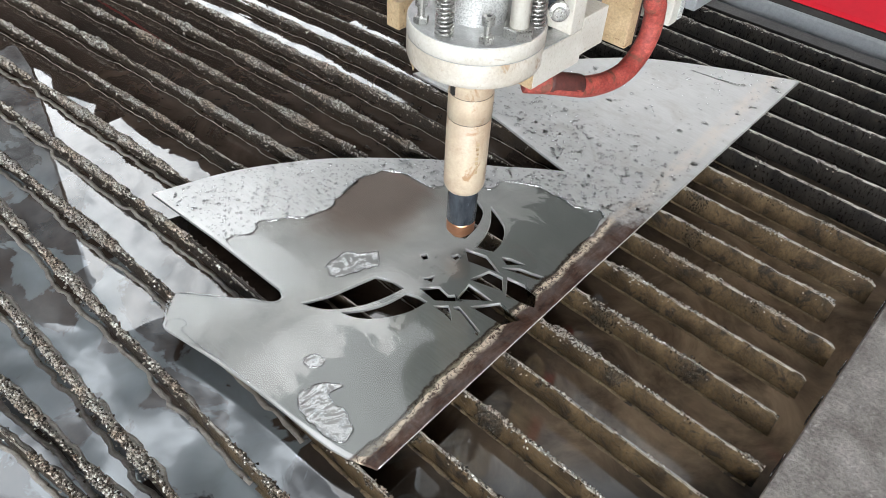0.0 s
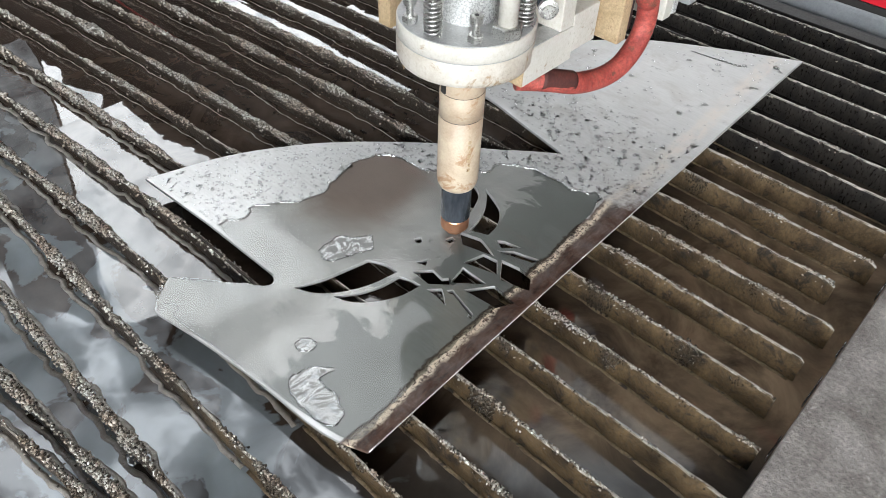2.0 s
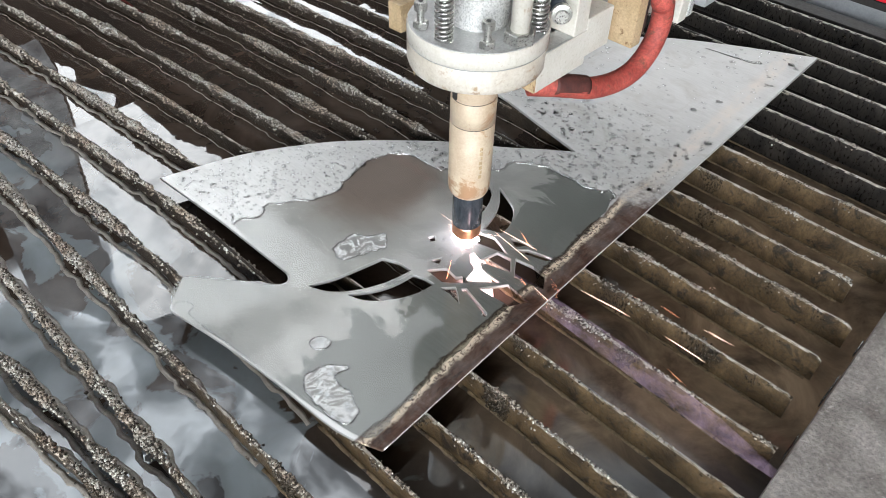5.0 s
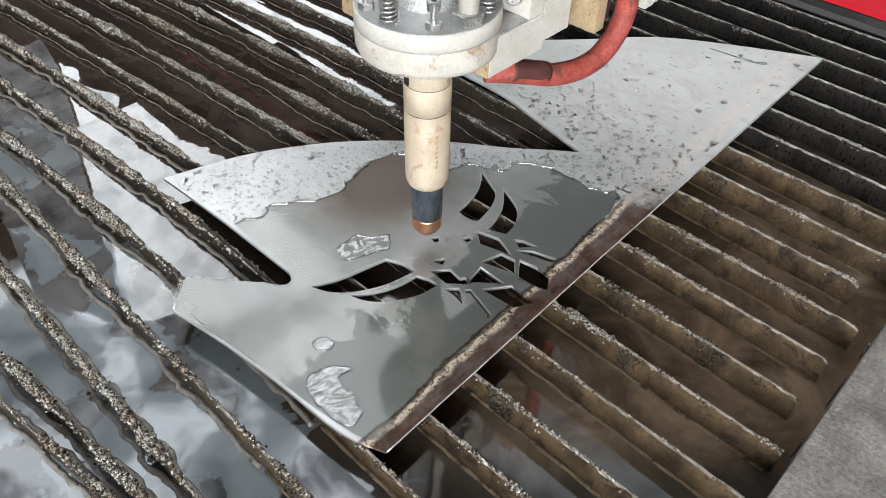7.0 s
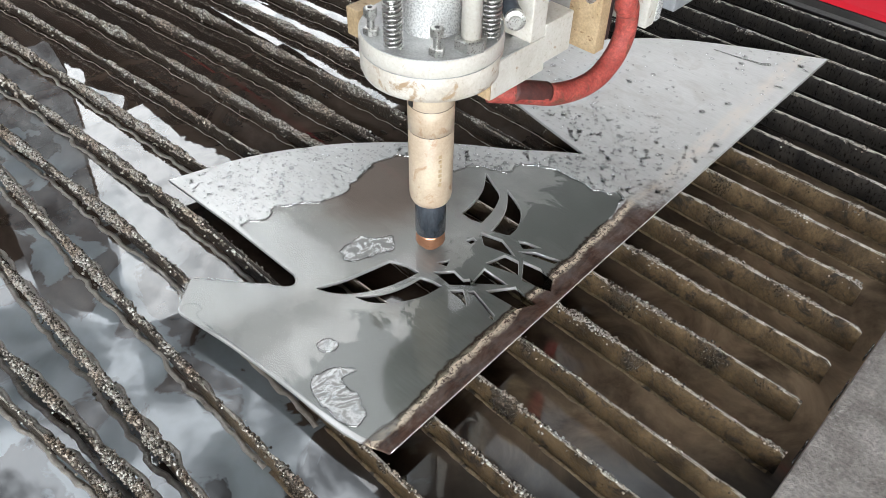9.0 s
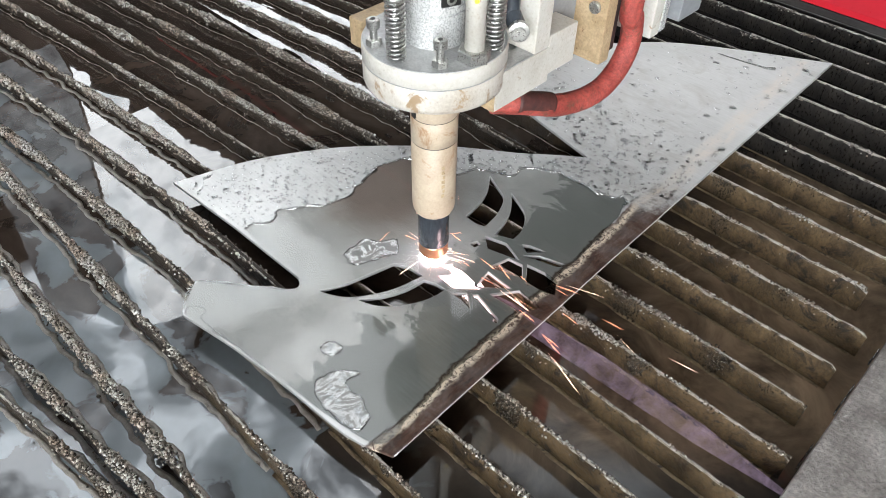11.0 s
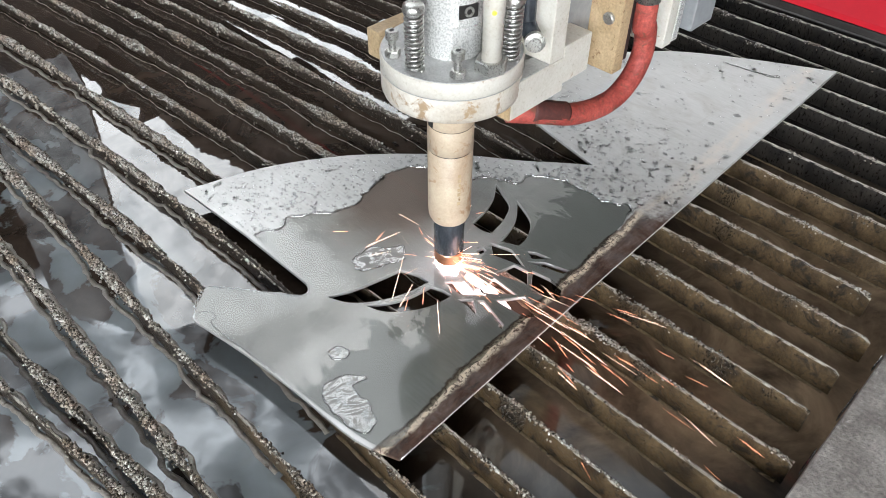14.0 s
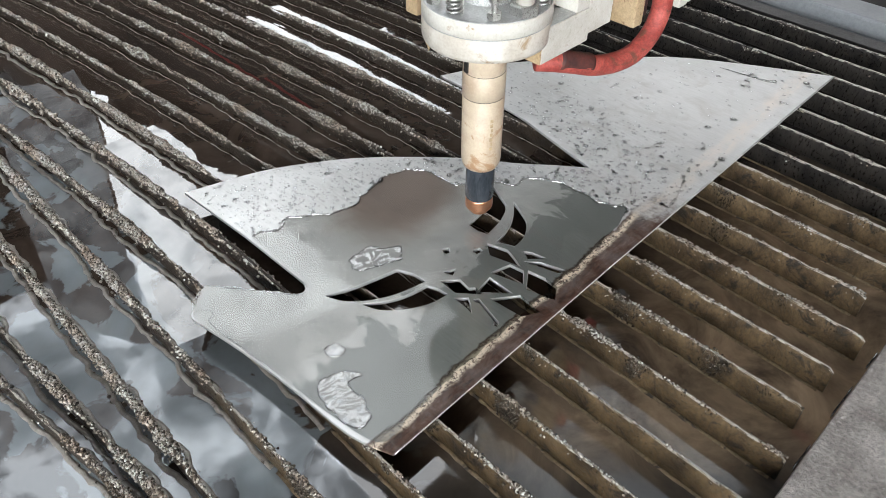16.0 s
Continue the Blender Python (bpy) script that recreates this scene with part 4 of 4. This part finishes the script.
post = part("sensor_post", lathe([(0.0062, 0.191), (0.0062, 0.227), (0.0066, 0.2275), (0.0066, 0.26), (0.005, 0.262), (0.005, 0.33)], 32, 0.037, -0.004), CREAM, torch, "pale sensor rod with a yellow lamp", True)
part("post_nut", hexhead(0.037, -0.004, 0.192, 0.1995, 0.0105), STEEL, post)
part("indicator", lathe([(0.0012, 0.0), (0.0014, 0.0008), (0.0006, 0.0014)], 12), glow("yellow_lamp", (1.0, 0.75, 0.05), 1.2), post, "small yellow lamp").matrix_local = pose(0.0412, -0.0087, 0.2315, 90, 0, 45)
# mount behind the flange
part("base_block", box(0.0294, 0.0433, 0.011, 0.066, 0.150, 0.1764, bevel=0.001), CREAM, torch, "cream side block of the mount")
part("base_bolt", lathe([(0.0042, -0.001), (0.0042, 0.001)], 20), TAN, torch).matrix_local = pose(0.0355, 0.0105, 0.158, 90, 0, 0)
part("end_plate", box(0.0296, 0.0431, 0.0098, 0.0109, 0.1504, 0.176), TAN, torch, "brown end face of the side block")
part("base_plate", box(-0.077, 0.0293, 0.03, 0.064, 0.150, 0.1745, bevel=0.001), DUSTY, torch, "dusty aluminium base plate")
part("shelf", box(0.0294, 0.0431, 0.018, 0.0475, 0.1766, 0.1775), DUSTY, torch, "dusty ledge of the mount")
part("back_plate", box(-0.05, 0.0433, 0.048, 0.0632, 0.1768, 0.36, bevel=0.001), CREAM, torch, "cream upright back plate")
part("left_block", box(-0.0902, -0.0772, 0.004, 0.064, 0.150, 0.1715, bevel=0.001), TAN, torch, "tan insulating block")
part("spacer", box(0.022, 0.0433, 0.0636, 0.094, 0.1555, 0.1845, bevel=0.001), CREAM, torch, "cream spacer block")
part("link_plate", box(-0.03, 0.024, 0.0636, 0.1178, 0.16, 0.36, bevel=0.001), GREY, torch, "grey link plate")
part("insulator", box(-0.03, 0.05, 0.118, 0.1298, 0.144, 0.36, bevel=0.001), TAN, torch, "tan laminate insulator plate")
part("insulator_screw", lathe([(0.0045, -0.001), (0.0045, 0.0012), (0.003, 0.0018)], 20), STEEL, torch).matrix_local = pose(0.04, 0.1175, 0.185, 90, 0, 0)
part("carriage_plate", box(-0.03, 0.045, 0.1325, 0.143, 0.146, 0.36, bevel=0.001), DARK, torch, "dark carriage plate")
part("slide_column", box(-0.03, 0.05, 0.187, 0.1995, 0.139, 0.36, bevel=0.001), CREAM, torch, "cream slide column")
part("slide_rail", box(-0.03, 0.0505, 0.2, 0.2075, 0.1405, 0.36, bevel=0.001), ALU, torch, "aluminium slide rail")
part("cable_block", box(0.0, 0.052, 0.226, 0.259, 0.14, 0.36, bevel=0.0015), GREY, torch, "grey cable block")
part("carriage_cross", box(-0.03, -0.0, 0.1434, 0.2258, 0.2, 0.36, bevel=0.001), DARK, torch, "dark carriage body")
fit = part("elbow_fitting", tube(spline([(0.03, 0.036, 0.3), (0.03, 0.036, 0.216), (0.033, 0.035, 0.205), (0.041, 0.032, 0.2)], 5), 0.0058, 16), BLACK, torch, "black air elbow fitting", True)
part("clamp_knob", lathe([(0.0062, 0.0), (0.0066, 0.001), (0.0066, 0.0045), (0.004, 0.005), (0.004, 0.008)], 20), STEEL, torch).matrix_local = pose(0.041, 0.032, 0.2, 90, 0, 42)
hose = part("hose", tube(spline([(0.02, 0.036, 0.136), (0.0295, 0.05, 0.1335), (0.036, 0.0635, 0.1295), (0.042, 0.083, 0.1225), (0.046, 0.107, 0.118), (0.049, 0.127, 0.1195), (0.05, 0.142, 0.1265), (0.05, 0.1525, 0.1365), (0.05, 0.157, 0.15), (0.05, 0.1545, 0.168), (0.05, 0.149, 0.188), (0.05, 0.147, 0.36)], 8), 0.0082, 24), HOSE, torch, "red rubber hose with a woven skin", True)
part("hose_ferrule", tube([(0.05, 0.1482, 0.192), (0.05, 0.1476, 0.206)], 0.0094, 24), STEEL, hose, "", True)
part("hose_dark_end", tube(spline([(0.03, 0.05, 0.1345), (0.036, 0.0635, 0.1305), (0.0405, 0.077, 0.1258)], 4), 0.00835, 20), surface("dark_maroon_rubber", (0.05, 0.02, 0.018), (0.14, 0.04, 0.032), 90, 0.0, (0.5, 0.7), 0.8, 420), hose, "dark maroon stretch of the hose", True)


def core_blob(core, seed):
    """Blinding uneven core of the cut, widened for its overexposed glow."""
    bm = bmesh.new()
    bmesh.ops.create_icosphere(bm, subdivisions=4, radius=core)
    for v in bm.verts:
        d = v.co.normalized()
        v.co *= 1 + 0.45 * noise.noise(d * 1.7 + Vector((seed, 0, 0))) + 0.22 * noise.noise(d * 5 + Vector((0, seed, 0)))
        v.co.z = max(v.co.z * 0.5, -0.002)
    return bm


def rays(core, count, reach, seed):
    """Thin short rays of spatter bursting from the core."""
    rng = random.Random(seed)
    bm = bmesh.new()
    for i in range(count):
        a, up = rng.uniform(0, math.tau), rng.uniform(0.0, 0.55)
        d = Vector((math.cos(a), math.sin(a), up)).normalized()
        ln = core + min(reach * 1.6, rng.expovariate(1 / (reach * 0.4)))
        bend = Vector((0, 0, -0.12 * ln))
        tube([d * core * 0.6, d * (core + ln) * 0.5, d * ln + bend], [0.0002, 0.00014, 0.00004], 4, bm)
    return bm


arc = part("arc", core_blob(0.0088, 5), ARC, torch, "blinding white cutting arc", True)
part("spatter", rays(0.007, 70, 0.014, 8), SPARK_HOT, arc, "short hot rays of spatter")
flare = part("flare", core_blob(0.0195, 6), ARC, torch, "large white flare of the cut", True)
part("spatter", rays(0.014, 170, 0.034, 9), SPARK_HOT, flare, "short hot rays of spatter")
jet = part("jet", tube([(0.004, 0, -0.008), (0.012, 0.0, -0.0105), (0.028, 0.0, -0.0115), (0.045, 0.0, -0.0115), (0.062, 0.0, -0.013), (0.082, -0.002, -0.016)], [0.004, 0.0075, 0.01, 0.009, 0.0055, 0.0006], 14), JET, torch, "pink-white plasma jet under the sheet", True)
# added glowing shape for the violet light on slats and water beyond the sheet
lit_streak = part("violet_light_streak", tube([(0.03, 0.0, -0.012), (0.08, 0.0, -0.009), (0.16, 0.0, -0.008), (0.24, 0.0, -0.011), (0.31, 0.0, -0.016)], [0.003, 0.0065, 0.0085, 0.007, 0.001], 14), LIT_STREAK, torch, "faint violet glow added for the light over the water", True)

beam = tagged(new("gantry_beam"), "red painted gantry beam over the table", "gantry")
bm = bmesh.new()
ends = [[bm.verts.new((x, y, z)) for y, z in ((0.0, 0.0), (0.0, 0.004), (0.062, 0.06), (0.066, 0.06), (0.066, 0.0))] for x in (-1.75, 0.45)]
for j in range(5):
    bm.faces.new((ends[0][j], ends[1][j], ends[1][(j + 1) % 5], ends[0][(j + 1) % 5]))
bm.faces.new(ends[0])
bm.faces.new(ends[1][::-1])
bmesh.ops.recalc_face_normals(bm, faces=bm.faces)
part("beam_cover", bm, RED, beam, "red painted sloping cover of the beam")
part("beam_underside", box(-1.74, 0.44, 0.001, 0.12, -0.006, -0.001), DARK, beam, "dark steel underside of the beam")
part("beam_body", box(-1.75, 0.45, 0.067, 0.12, 0.0, 0.22, bevel=0.004), DARK, beam, "dark steel body of the beam")
for x in (-1.72, 0.36):
    part("end_post", box(x, x + 0.07, 0.02, 0.1, -0.19, -0.001, bevel=0.003), GREY, beam)

# ---- sparks ----


def spark(rng, i):
    ln = rng.uniform(0.004, 0.016) if i % 3 else rng.uniform(0.015, 0.04)
    r = rng.uniform(0.0001, 0.00028)
    bm = tube([(0, 0, -ln / 2), (0, 0, -ln * 0.2), (0, 0, ln * 0.35), (0, 0, ln / 2)], [r * 0.25, r * 0.7, r, r * 0.4], 5)
    ob = part("spark", bm, SPARK_HOT if i % 3 == 0 else SPARK)
    return tagged(ob, "glowing orange spark flying off the cut", "spark", "sparks off the cut")


N_SPARK = 190
sparks = [spark(random.Random(3000 + i), i) for i in range(N_SPARK)]


def streak(i):
    rng = random.Random(4000 + i)
    ln = rng.uniform(0.03, 0.09)
    r = rng.uniform(0.0001, 0.0002)
    ob = part("spark", tube([(0, 0, -ln / 2), (0, 0, 0), (0, 0, ln / 2)], [r * 0.2, r, r * 0.5], 5), SPARK_HOT if i % 2 else SPARK)
    return tagged(ob, "long thin glowing spark streak off the cut", "spark", "sparks off the cut")


N_STREAK = 140
streaks = [streak(i) for i in range(N_STREAK)]

# ---- smoke puffs ----


def smoke_material():
    m = bpy.data.materials.new("thin_smoke")
    m.use_nodes = True
    t = m.node_tree
    p = t.nodes["Principled BSDF"]
    p.inputs["Base Color"].default_value = (0.85, 0.86, 0.88, 1)
    p.inputs["Roughness"].default_value = 1.0
    p.inputs["Alpha"].default_value = 0.042
    return m


SMOKE = smoke_material()


def puff(i):
    rng = random.Random(60 + i)
    bm = bmesh.new()
    bmesh.ops.create_icosphere(bm, subdivisions=2, radius=rng.uniform(0.006, 0.022))
    for v in bm.verts:
        v.co *= 1 + 0.35 * noise.noise(v.co * 90 + Vector((i * 3.0, 0, 0)))
        v.co.z *= 0.6
    ob = part("smoke_puff", bm, SMOKE, None, "", True)
    ob.visible_shadow = False
    return tagged(ob, "thin pale puff of smoke drifting over the sheet", "smoke", "smoke off the cut")


N_PUFF = 110
smoke = [puff(i) for i in range(N_PUFF)]


def smoke_rows(i):
    rng = random.Random(90 + i)
    low = Matrix.Translation((-0.30, 0.302, -0.13))
    a = 14.15 + 0.3 * rng.random()
    way = Vector((-0.085 - 0.05 * rng.random(), -0.02 - 0.08 * rng.random(), 0)) * rng.uniform(0.3, 1.0)
    rows = [(0.0, low), (a - 0.1, low)]
    for s in (0.0, 0.3, 0.6, 1.0):
        rows.append((a + 0.5 * s, Matrix.Translation(Vector((-0.30, 0.302, 0.014)) + way * (0.1 + 0.9 * s ** 0.6) + Vector((0, 0, (0.004 + 0.02 * rng.random()) * s)))))
    end = rows[-1][1].translation
    rows += [(a + 0.58, Matrix.Translation((end.x - 0.03, end.y - 0.03, -0.13))), (16.0, Matrix.Translation((end.x, end.y, -0.13)))]
    return rows


# ---- movement ----
TORCH_ROWS = [
    (0.0, -0.2914, 0.3503, 0.0192), (0.5, -0.2893, 0.3485, 0.0173), (1.0, -0.2883, 0.3483, 0.0140), (1.5, -0.2890, 0.3483, 0.0095),
    (2.0, -0.2888, 0.3486, 0.0065), (2.5, -0.2874, 0.3465, 0.0055), (3.0, -0.2867, 0.3459, 0.0060), (3.5, -0.2858, 0.3447, 0.0062),
    (4.0, -0.2852, 0.3443, 0.0062), (4.3, -0.285, 0.344, 0.0062), (5.3, -0.283, 0.3375, 0.0062), (5.9, -0.288, 0.333, 0.009), (6.2, -0.291, 0.328, 0.0255),
    (6.5, -0.3025, 0.3145, 0.0254), (7.0, -0.3026, 0.3092, 0.0221), (7.5, -0.3013, 0.3081, 0.0196), (8.0, -0.2996, 0.3063, 0.0173),
    (8.5, -0.3000, 0.3066, 0.0133), (9.0, -0.3022, 0.3086, 0.0080), (9.4, -0.3020, 0.3080, 0.0062), (10.5, -0.2990, 0.3050, 0.0062),
    (11.5, -0.2963, 0.3027, 0.0062), (12.0, -0.2924, 0.3030, 0.0062), (12.5, -0.2897, 0.2986, 0.0062), (13.0, -0.3078, 0.2948, 0.0062),
    (13.5, -0.3159, 0.2931, 0.0062), (14.0, -0.2927, 0.3081, 0.0062), (14.5, -0.2927, 0.3052, 0.0065), (15.0, -0.2988, 0.3114, 0.0217),
    (15.5, -0.3075, 0.3377, 0.0216), (16.0, -0.3105, 0.3677, 0.0166)]
BURNS = [(3.3, 5.8), (9.9, 14.4)]


def torch_at(t):
    for (a, *p), (b, *q) in zip(TORCH_ROWS, TORCH_ROWS[1:]):
        if a <= t <= b:
            return Vector(p).lerp(Vector(q), (t - a) / (b - a))
    return Vector(TORCH_ROWS[-1][1:])


def fan(t, rng):
    """Way, reach and rise of a spark that leaves the cut at t: the jet follows the open kerf."""
    if t < 3.75:
        return rng.uniform(0, math.tau), rng.uniform(0.03, 0.085), rng.uniform(0.0, 0.016)
    if 12.75 < t < 13.3:
        if rng.random() < 0.55:
            return radians(rng.gauss(-128, 8)), rng.uniform(0.08, 0.36), rng.uniform(0.0, 0.012)
        return rng.uniform(0, math.tau), rng.uniform(0.03, 0.22), rng.uniform(0.01, 0.06)
    if 13.3 <= t < 13.7:
        return rng.uniform(0, math.tau), rng.uniform(0.03, 0.36), rng.uniform(0.01, 0.05)
    if rng.random() < 0.72:
        return radians(rng.gauss(8, 10)), rng.uniform(0.05, 0.32), rng.uniform(0.0, 0.025)
    return rng.uniform(0, math.tau), rng.uniform(0.02, 0.09), rng.uniform(0.0, 0.03)


DEEP = -0.12


def share(t):
    """How much of the spatter flies free of the kerf at t; the rest goes down with the jet."""
    for until, part_out in ((3.75, 1.0), (5.8, 0.2), (11.75, 0.25), (12.25, 0.85), (12.6, 0.8), (14.15, 1.0)):
        if t < until:
            return part_out
    return 0.45


def spark_rows(i):
    rng = random.Random(7000 + i)
    rest = Vector((-0.29, 0.32, DEEP))
    rows = [(0.0, Matrix.Translation(rest))]
    for a, b in BURNS:
        t = a + (0.45 if a > 5 else 0.22) * (i / N_SPARK)
        while t + 0.36 < b + 0.35:
            tip = torch_at(min(t, b))
            src = Vector((tip.x, tip.y, 0.006))
            ang, reach, rise = fan(t, rng)
            way = Vector((math.cos(ang), math.sin(ang), 0))
            dur = 0.26 + 0.06 * rng.random()
            if rng.random() > share(t):
                t += dur + 0.15
                continue
            rows.append((t - 0.07, Matrix.Translation((src.x, src.y, DEEP))))
            for s in (0.0, 0.25, 0.5, 0.75, 1.0):
                u = 0.08 + 0.92 * s
                fall = -0.035 * s * s if reach > 0.09 else 0.0
                p = src + way * reach * u + Vector((0, 0, 4 * rise * u * (1 - u) + fall))
                vel = way * reach + Vector((0, 0, 4 * rise * (1 - 2 * u) + 2 * fall * s))
                rows.append((t + dur * s, Matrix.Translation(p) @ vel.to_track_quat("Z", "Y").to_matrix().to_4x4()))
            end = rows[-1][1]
            rows.append((t + dur + 0.04, Matrix.Translation((end.translation.x, end.translation.y, DEEP)) @ end.to_3x3().to_4x4()))
            t += dur + 0.15
    rows.append((16.0, Matrix.Translation(rows[-1][1].translation)))
    return rows


def streak_rows(i):
    """The side jet of the open kerf at 12.7 to 13.3 s, and a thin one at 12.4 s."""
    rng = random.Random(8000 + i)
    rows = [(0.0, Matrix.Translation((-0.3, 0.3, DEEP)))]
    t = 12.62 + 0.3 * (i / N_STREAK) if i % 8 else 12.3 + 0.12 * rng.random()
    while t < 13.2:
        tip = torch_at(t)
        src = Vector((tip.x, tip.y, 0.008))
        side = rng.random() < 0.72
        a = radians(rng.gauss(-129, 5)) if side else rng.uniform(0, math.tau)
        reach, rise = (rng.uniform(0.1, 0.36), rng.uniform(0.0, 0.012)) if side else (rng.uniform(0.02, 0.09), rng.uniform(0.04, 0.12))
        way = Vector((math.cos(a), math.sin(a), 0))
        rows.append((t - 0.05, Matrix.Translation((src.x, src.y, DEEP))))
        for u in (0.1, 0.4, 0.7, 1.0):
            z = 3 * rise * u * (1 - 0.8 * u)
            vel = way * reach + Vector((0, 0, 3 * rise * (1 - 1.6 * u)))
            rows.append((t + 0.3 * u - 0.03, Matrix.Translation(src + way * reach * u + Vector((0, 0, z))) @ vel.to_track_quat("Z", "Y").to_matrix().to_4x4()))
        end = rows[-1][1].translation
        rows.append((t + 0.32, Matrix.Translation((end.x, end.y, DEEP))))
        t += 0.42
    rows.append((16.0, Matrix.Translation(rows[-1][1].translation)))
    return rows


def motions():
    walk(torch, [(t, pose(x, y, z)) for t, x, y, z in TORCH_ROWS])
    walk(beam, [(t, pose(0, y + 0.212, 0.2)) for t, x, y, z in TORCH_ROWS])
    shifted, out = pose(0, 0, -0.14), pose(0, 0, -0.0005)
    walk(arc, [(0.0, shifted), (3.3, shifted), (3.37, out), (5.8, out), (5.87, shifted), (9.8, shifted), (9.87, out), (14.3, out), (14.37, shifted), (16.0, shifted)])
    walk(flare, [(0.0, shifted), (12.8, shifted), (12.87, out), (13.6, out), (13.67, shifted), (16.0, shifted)])
    on, off = pose(0, 0, 0), pose(-0.2, 0, -0.14)
    walk(lit_streak, [(0.0, off), (3.7, off), (3.78, pose(0, 0, 0, 0, 0, -3)), (5.8, pose(0, 0, 0, 0, 0, -3)), (5.87, off), (9.9, off), (10.0, on), (11.9, pose(0, 0, 0, 0, 0, 5)), (12.0, off), (16.0, off)])
    walk(jet, [(0.0, shifted), (3.6, shifted), (3.7, pose(0, 0, 0, 0, 0, -32)), (5.8, pose(0, 0, 0, 0, 0, -32)), (5.87, shifted), (9.9, shifted), (10.0, pose(0, 0, 0)),
               (12.6, pose(0, 0, 0)), (12.75, shifted), (13.6, shifted), (13.75, pose(0, 0, 0)), (14.45, pose(0, 0, 0)), (14.6, shifted), (16.0, shifted)])
    for i, s in enumerate(streaks):
        walk(s, streak_rows(i))
    for i, s in enumerate(smoke):
        walk(s, smoke_rows(i))
    for i, s in enumerate(sparks):
        walk(s, spark_rows(i))


motions()
